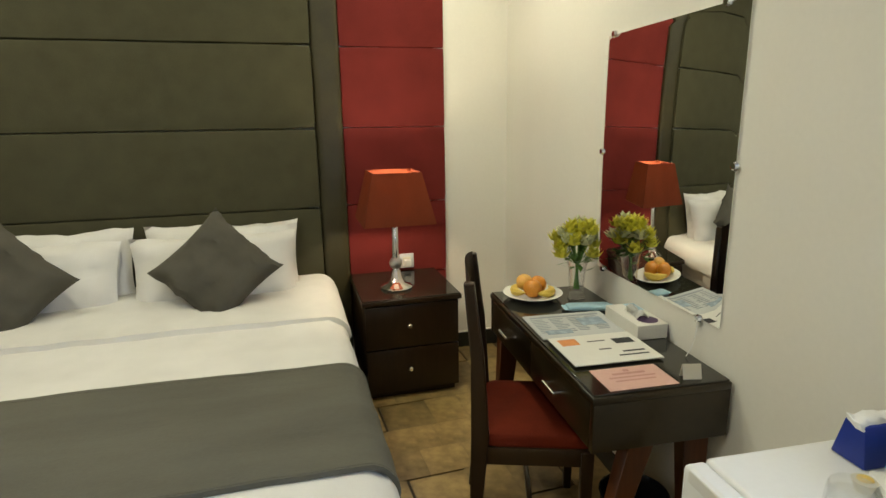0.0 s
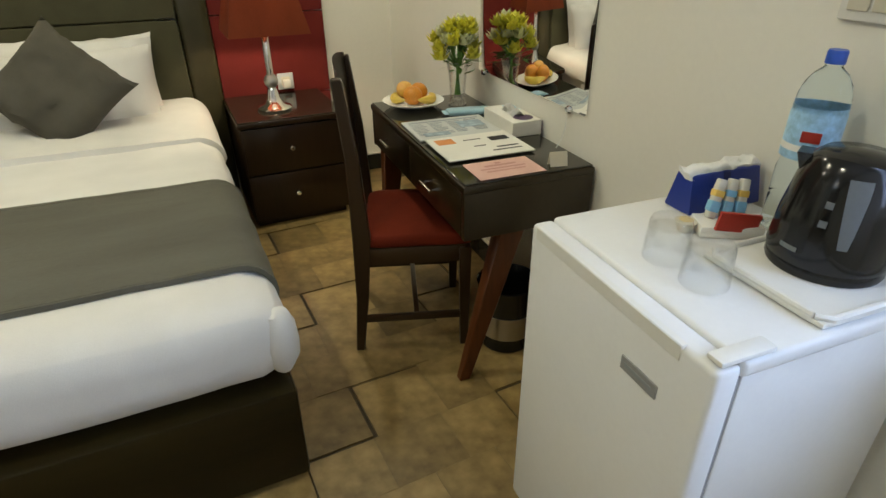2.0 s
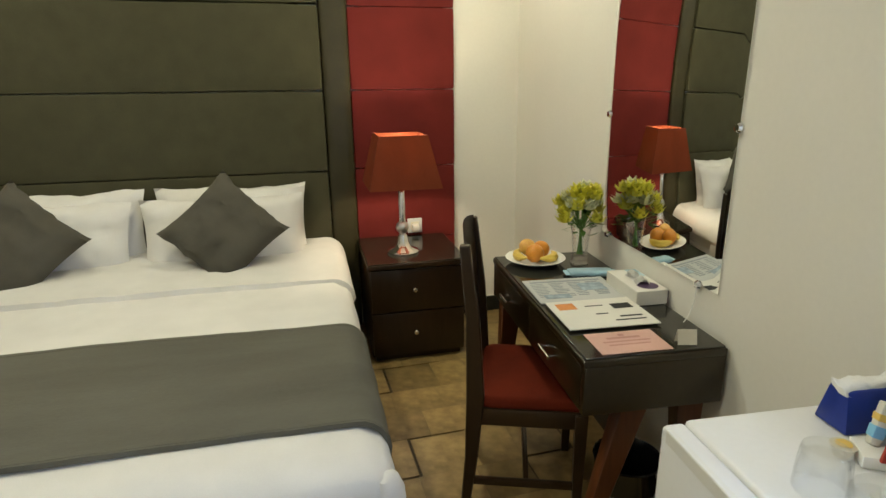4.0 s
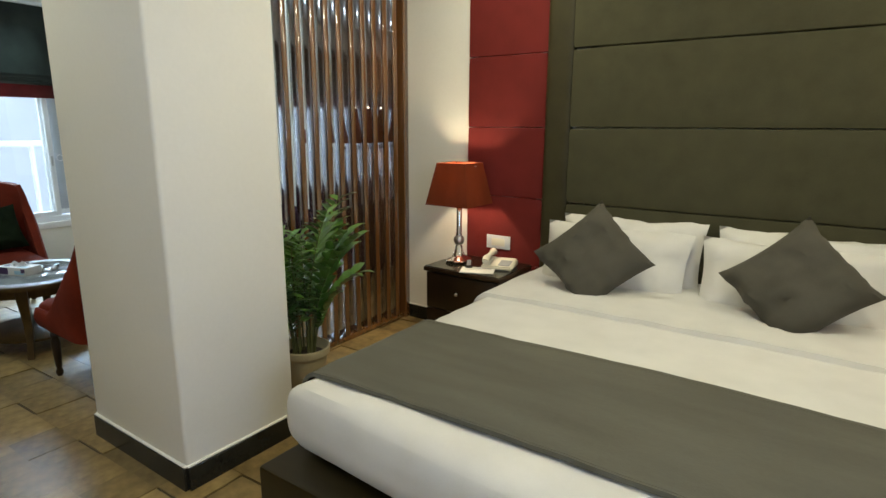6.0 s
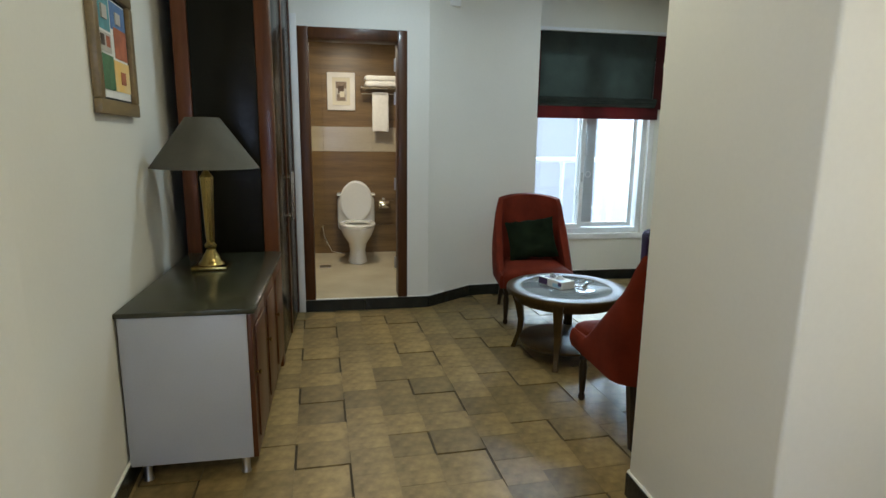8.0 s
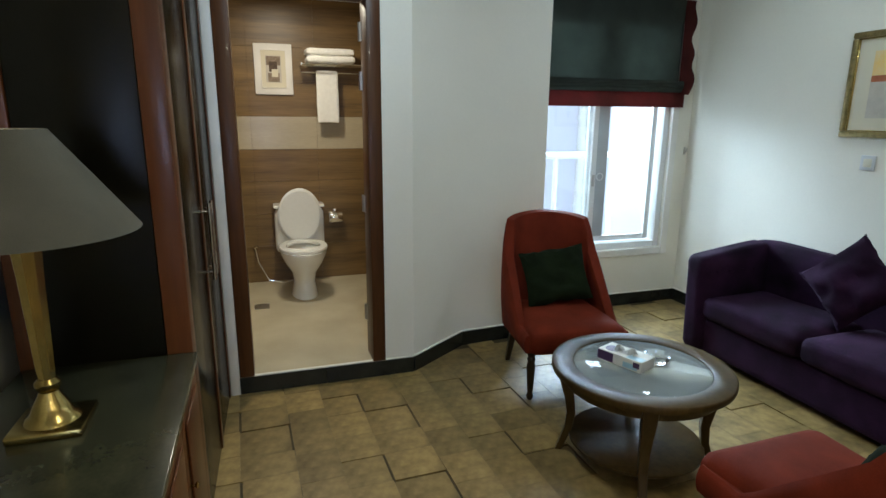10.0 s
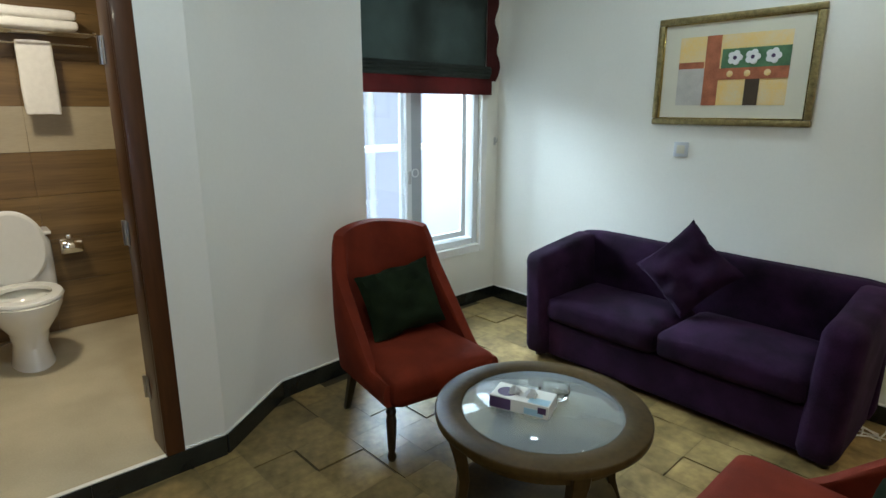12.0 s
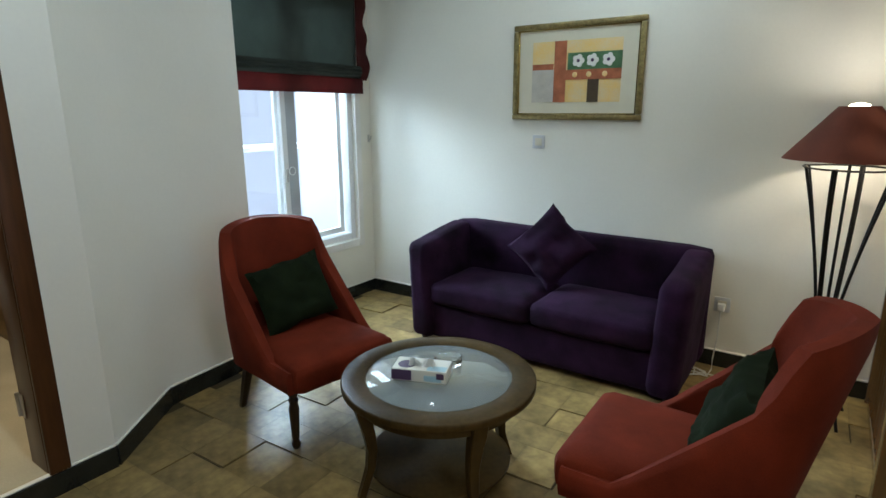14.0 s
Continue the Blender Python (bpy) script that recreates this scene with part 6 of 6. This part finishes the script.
for v in bm.verts:  # sides lean in towards the open top
    v.co.y *= 1 - 0.45 * v.co.z / 0.075
    v.co.x *= 1 - 0.06 * v.co.z / 0.075
part("carton", bm, NAVY, bx)
bm = pad(-0.090, 0.090, -0.016, 0.016, 0.068, 0.084, 0.005, cuts=18)
for v in bm.verts:  # frilled edge
    v.co.z += 0.010 * noise.noise(Vector((v.co.x * 45, v.co.y * 30, 2))) + 0.006 * noise.noise(Vector((v.co.x * 110, v.co.y * 60, 5)))
    v.co.y += 0.008 * noise.noise(Vector((v.co.x * 40, 3, v.co.z * 40)))
part("tissue_edge", bm, TOWEL, bx, "frilled white tissue edge")
part("ribbon", taper(0, 0, 0.001, 0.074, 0.018, 0.018, d0=0.0716, d1=0.0405), mat("dark_blue_fold", (0.006, 0.015, 0.12), 0.5, bump=0.0), bx)
st = thing("sachet_tray", "small tray of sugar and creamer sachets", "sachets", pose(1.225, 0.765, FZ + 0.001, 0, 0, -30))
part("tray", box(-0.055, 0.055, -0.03, 0.03, 0, 0.022, 0.003), CERAMIC, st)
part("red_sachet", box(-0.045, 0.035, -0.0325, -0.026, 0.010, 0.045, 0.001, 1), REDCARD, st, "red sachet", pose(0.0, 0.0, 0.004, 0, 9, 12))
for k in range(3):
    one = part("sachet", pad(-0.008, 0.008, -0.010, 0.010, 0.0, 0.072, 0.004, cuts=4), PAPER, st, "slim white and blue sachet", pose(-0.03 + 0.024 * k, 0.01, 0.022, -16, 14 - 4 * k, 0))
    part("sachet_print", box(-0.0085, 0.0085, -0.0108, 0.0108, 0.012, 0.032, 0.001, 1), SKYCARD, one)
    part("sachet_print", box(-0.0085, 0.0085, -0.0108, 0.0108, 0.040, 0.052, 0.001, 1), YELLOW if k != 1 else SKYCARD, one)
part("creamer", lathe([(0, 0), (0.012, 0), (0.018, 0.018), (0.020, 0.02), (0, 0.022)], 16, centre=(-0.072, 0.0, 0)), CREAM, st, "creamer pot")
part("creamer_lid", lathe([(0, 0.022), (0.013, 0.022), (0.012, 0.023), (0, 0.0235)], 14, centre=(-0.072, 0.0, 0)), YELLOW, st)
sp = thing("switch_panel", "white multi-gang switch plate on the wall", "switch", WALL @ pose(0, -1.115, 1.205, 0, 0, -90))
part("plate", box(-0.075, 0.075, -0.010, -0.001, -0.042, 0.042, 0.003), WHITEPLASTIC, sp)
for k in range(3):
    part("rocker", box(-0.06 + 0.042 * k, -0.024 + 0.042 * k, -0.014, -0.009, -0.026, 0.026, 0.002), CREAMPLASTIC, sp)
# ---- bedside things ----
wall_plate("bedside_socket", "white socket plate on the red wall panel", pose(-1.71, NORTH - 0.03, 0.655), w=0.17)
pr = wall_plate("plug_socket", "round white plug in a socket behind the lamp", pose(0.945, NORTH - 0.03, 0.60), plug=True)
ph = thing("telephone", "cream push-button desk telephone on the nightstand", "telephone", pose(-1.60, 3.22, 0.541, 0, 0, 14))
bm = bmesh.new()
pr_pts = [(-0.085, 0.0), (0.085, 0.0), (0.085, 0.045), (-0.085, 0.022)]
lo = [bm.verts.new((-0.095, y, z)) for y, z in pr_pts]
hi = [bm.verts.new((0.095, y, z)) for y, z in pr_pts]
bm.faces.new(lo), bm.faces.new(hi)
for i in range(4):
    bm.faces.new((lo[i], lo[(i + 1) % 4], hi[(i + 1) % 4], hi[i]))
bmesh.ops.bevel(bm, geom=list(bm.edges), offset=0.008, segments=2, affect="EDGES")
part("body", bm, CREAMPLASTIC, ph)
part("keypad", box(0.005, 0.075, -0.06, 0.03, 0.030, 0.037, 0.002, 1), GASKET, ph, "grey keypad", pose(0, 0, 0, 7, 0, 0))
part("handset", tube([(-0.062, -0.10, 0.052), (-0.062, -0.075, 0.066), (-0.062, -0.03, 0.070), (-0.062, 0.03, 0.074), (-0.062, 0.075, 0.078), (-0.062, 0.10, 0.068)], [0.020, 0.023, 0.015, 0.015, 0.023, 0.020], 12), CREAMPLASTIC, ph, "handset")
part("cradle", box(-0.085, -0.04, -0.07, 0.07, 0.020, 0.050, 0.006), CREAMPLASTIC, ph)
sheet("notepad", "white notepad beside the telephone", pose(-1.66, 3.06, 0.541, 0, 0, 24), 0.20, 0.13, PAPER, [(-0.08, 0.08, 0.03, 0.045, INKGREY), (-0.08, 0.03, 0.0, 0.006, INKGREY)], 0.006)
rc = thing("remote_control", "black remote control on the nightstand", "remote control", pose(-1.77, 3.14, 0.541, 0, 0, -58))
part("body", pad(-0.085, 0.085, -0.022, 0.022, 0, 0.020, 0.008, cuts=5), BLACKPLASTIC, rc)
for k in range(6):
    part("key", box(-0.06 + 0.022 * k, -0.048 + 0.022 * k, -0.012, 0.012, 0.019, 0.022, 0.001, 1), GASKET, rc)

# ---- potted palm ----
pl = thing("potted_palm", "green feathery palm in a round beige pot", "potted plant", pose(-2.135, 2.125, 0))
part("pot", lathe([(0, 0), (0.085, 0), (0.09, 0.005), (0.118, 0.225), (0.130, 0.23), (0.133, 0.265), (0.122, 0.268), (0.112, 0.23), (0.10, 0.20), (0, 0.20)], 36), POT, pl)
part("soil", lathe([(0, 0.225), (0.108, 0.218), (0.106, 0.205), (0, 0.205)], 24), SOIL, pl)
random.seed(21)
for s in range(18):
    a = s * 2.4 + random.uniform(-0.2, 0.2)
    bx0, by0 = 0.055 * math.cos(a), 0.055 * math.sin(a)
    h = random.uniform(0.52, 0.94)
    reach = random.uniform(0.12, 0.27)
    if math.cos(a) < -0.2:
        reach *= 0.75
    pts = []
    for j in range(11):
        v = j / 10
        rr = 0.055 + reach * v ** 1.9
        zz = 0.22 + (h - 0.1) * v - 0.26 * max(0, v - 0.5) ** 2 * reach / 0.25
        pts.append(Vector((rr * math.cos(a + 0.3 * v), rr * math.sin(a + 0.3 * v), zz)))
    frond = part("frond", tube(pts, [0.006 - 0.0045 * j / 10 for j in range(11)], 6), CANE, pl)
    for j in range(3, 11):
        for f in (0.0, 0.5):
            if j == 10 and f:
                continue
            p = pts[j].lerp(pts[min(10, j + 1)], f)
            d = (pts[min(10, j + 1)] - pts[j - 1]).normalized()
            side = d.cross(Vector((0, 0, 1))).normalized()
            for sg in (-1, 1):
                ln = random.uniform(0.13, 0.20) * (1 - 0.3 * abs(j - 7) / 4)
                dirn = (side * sg * random.uniform(0.7, 1.0) + d * random.uniform(0.4, 0.9) + Vector((0, 0, random.uniform(-0.05, 0.25)))).normalized()
                w = 0.024
                wv = dirn.cross(Vector((0, 0, 1))).normalized() * w
                q = [p, p + dirn * ln * 0.35 + wv * 0.9, p + dirn * ln * 0.35 - wv * 0.9, p + dirn * ln * 0.7 + wv * 0.7 - Vector((0, 0, 0.012)), p + dirn * ln * 0.7 - wv * 0.7 - Vector((0, 0, 0.012)), p + dirn * ln - Vector((0, 0, 0.035))]
                bm = bmesh.new()
                vs = [bm.verts.new(x) for x in q]
                mid1 = bm.verts.new(p + dirn * ln * 0.35 + Vector((0, 0, -0.004)))
                mid2 = bm.verts.new(p + dirn * ln * 0.7 + Vector((0, 0, -0.016)))
                for fce in ((0, 1, 6), (0, 6, 2), (1, 3, 7, 6), (6, 7, 4, 2), (3, 5, 7), (7, 5, 4)):
                    allv = vs + [mid1, mid2]
                    bm.faces.new([allv[i] for i in fce])
                part("leaflet", bm, LEAF, frond)

# ---- floor tiles: blocks laid in a repeat of nine, with a few open joints ----
P = 0.622
SKEW = 1.8
FLOORSET = pose(-3.202, -0.046, 0, 0, 0, SKEW)
# u0, u1, v0, v1 of each block, then the width of its open joint on the u0, u1, v0 and v1 side
BLOCKS = ((0.0, 0.21, 0.0, 0.24, 0, 5, 7, 0), (0.21, 0.45, 0.0, 0.24, 5, 0, 0, 7), (0.45, P, 0.0, 0.24, 0, 0, 0, 0),
          (0.10, 0.31, 0.24, 0.43, 0, 0, 2, 0), (0.31, 0.50, 0.24, 0.43, 0, 0, 2, 0), (0.50, P + 0.10, 0.24, 0.43, 0, 0, 0, 0),
          (0.0, 0.20, 0.43, P, 3, 0, 0, 3), (0.20, 0.42, 0.43, P, 0, 0, 0, 0), (0.42, P, 0.43, P, 0, 2, 0, 0))
random.seed(3)
shapes = {}
for n, (u0, u1, v0, v1, *gaps) in enumerate(BLOCKS):
    for v in range(3):
        g = [0.0001 + 0.0012 * k for k in gaps]
        w, d = u1 - u0, v1 - v0
        bm = box(g[0], w - g[1], g[2], d - g[3], -0.012, 0, 0.0002, 1)
        for q in bm.verts:  # blocks lie a little uneven
            if q.co.z > -0.006:
                q.co.z += (0.0006, -0.0005, 0.0003)[v] * (q.co.x / w - 0.5) + (0.0005, 0.0004, -0.0004)[v] * (q.co.y / d - 0.5)
        me = mesh_of("tile", bm, TILE)
        uv = me.uv_layers.new(name="block")
        for loop in me.loops:
            q = me.vertices[loop.vertex_index].co
            uv.data[loop.index].uv = (q.x / w, q.y / d)
        shapes[n, v] = me


def blocks():
    for i in range(-6, 9):
        for j in range(-3, 7):
            for n, one in enumerate(BLOCKS):
                p = FLOORSET @ Vector((i * P + one[0], j * P + one[2], 0))
                yield p.x, p.y, n


near, far = [], []
for x, y, n in blocks():
    if x < WEST - 0.15 or x > 1.50 or y < SOUTH - 0.2 or y > NORTH - 0.05 or (x < -5.72 and y < 1.6) or (x < -5.50 and y < 0.9) or (-1.25 < x < 0.15 and y > 1.40) or (-2.55 < x < -2.12 and 1.34 < y < 1.55) or (y < -0.55 and x < -3.2):
        continue
    inside = -5.3 < x < -1.75 and -0.5 < y < 1.75 or 0.30 < x < 1.0 and 0.6 < y < 2.6
    (near if inside and len(near) < 300 else far).append((x, y, n))
for x, y, n in near:
    o = new("tile", shapes[n, random.randrange(3)])
    o.parent, o.matrix_basis = floor, pose(x, y, random.uniform(-0.0003, 0.0001), 0, 0, SKEW)
bm = bmesh.new()
lay = bm.loops.layers.uv.new("block")
for x, y, n in far:
    me = shapes[n, random.randrange(3)]
    m = pose(x, y, random.uniform(-0.0003, 0.0001), 0, 0, SKEW)
    vs = [bm.verts.new(m @ v.co) for v in me.vertices]
    for p in me.polygons:
        face = bm.faces.new([vs[i] for i in p.vertices])
        for one, k in zip(face.loops, p.loop_indices):
            one[lay].uv = me.uv_layers[0].data[k].uv
FARTILE = TILE.copy()
FARTILE.name = "brown_floor_tile_joined"
nt = FARTILE.node_tree
info = [n for n in nt.nodes if n.type == "OBJECT_INFO"][0]
geo = nt.nodes.new("ShaderNodeNewGeometry")
for link in list(info.outputs["Random"].links):
    nt.links.new(geo.outputs["Random Per Island"], link.to_socket)
rest = new("tiles", mesh_of("tiles", bm, FARTILE))
rest.parent = floor
tagged(rest, kind="stuff")
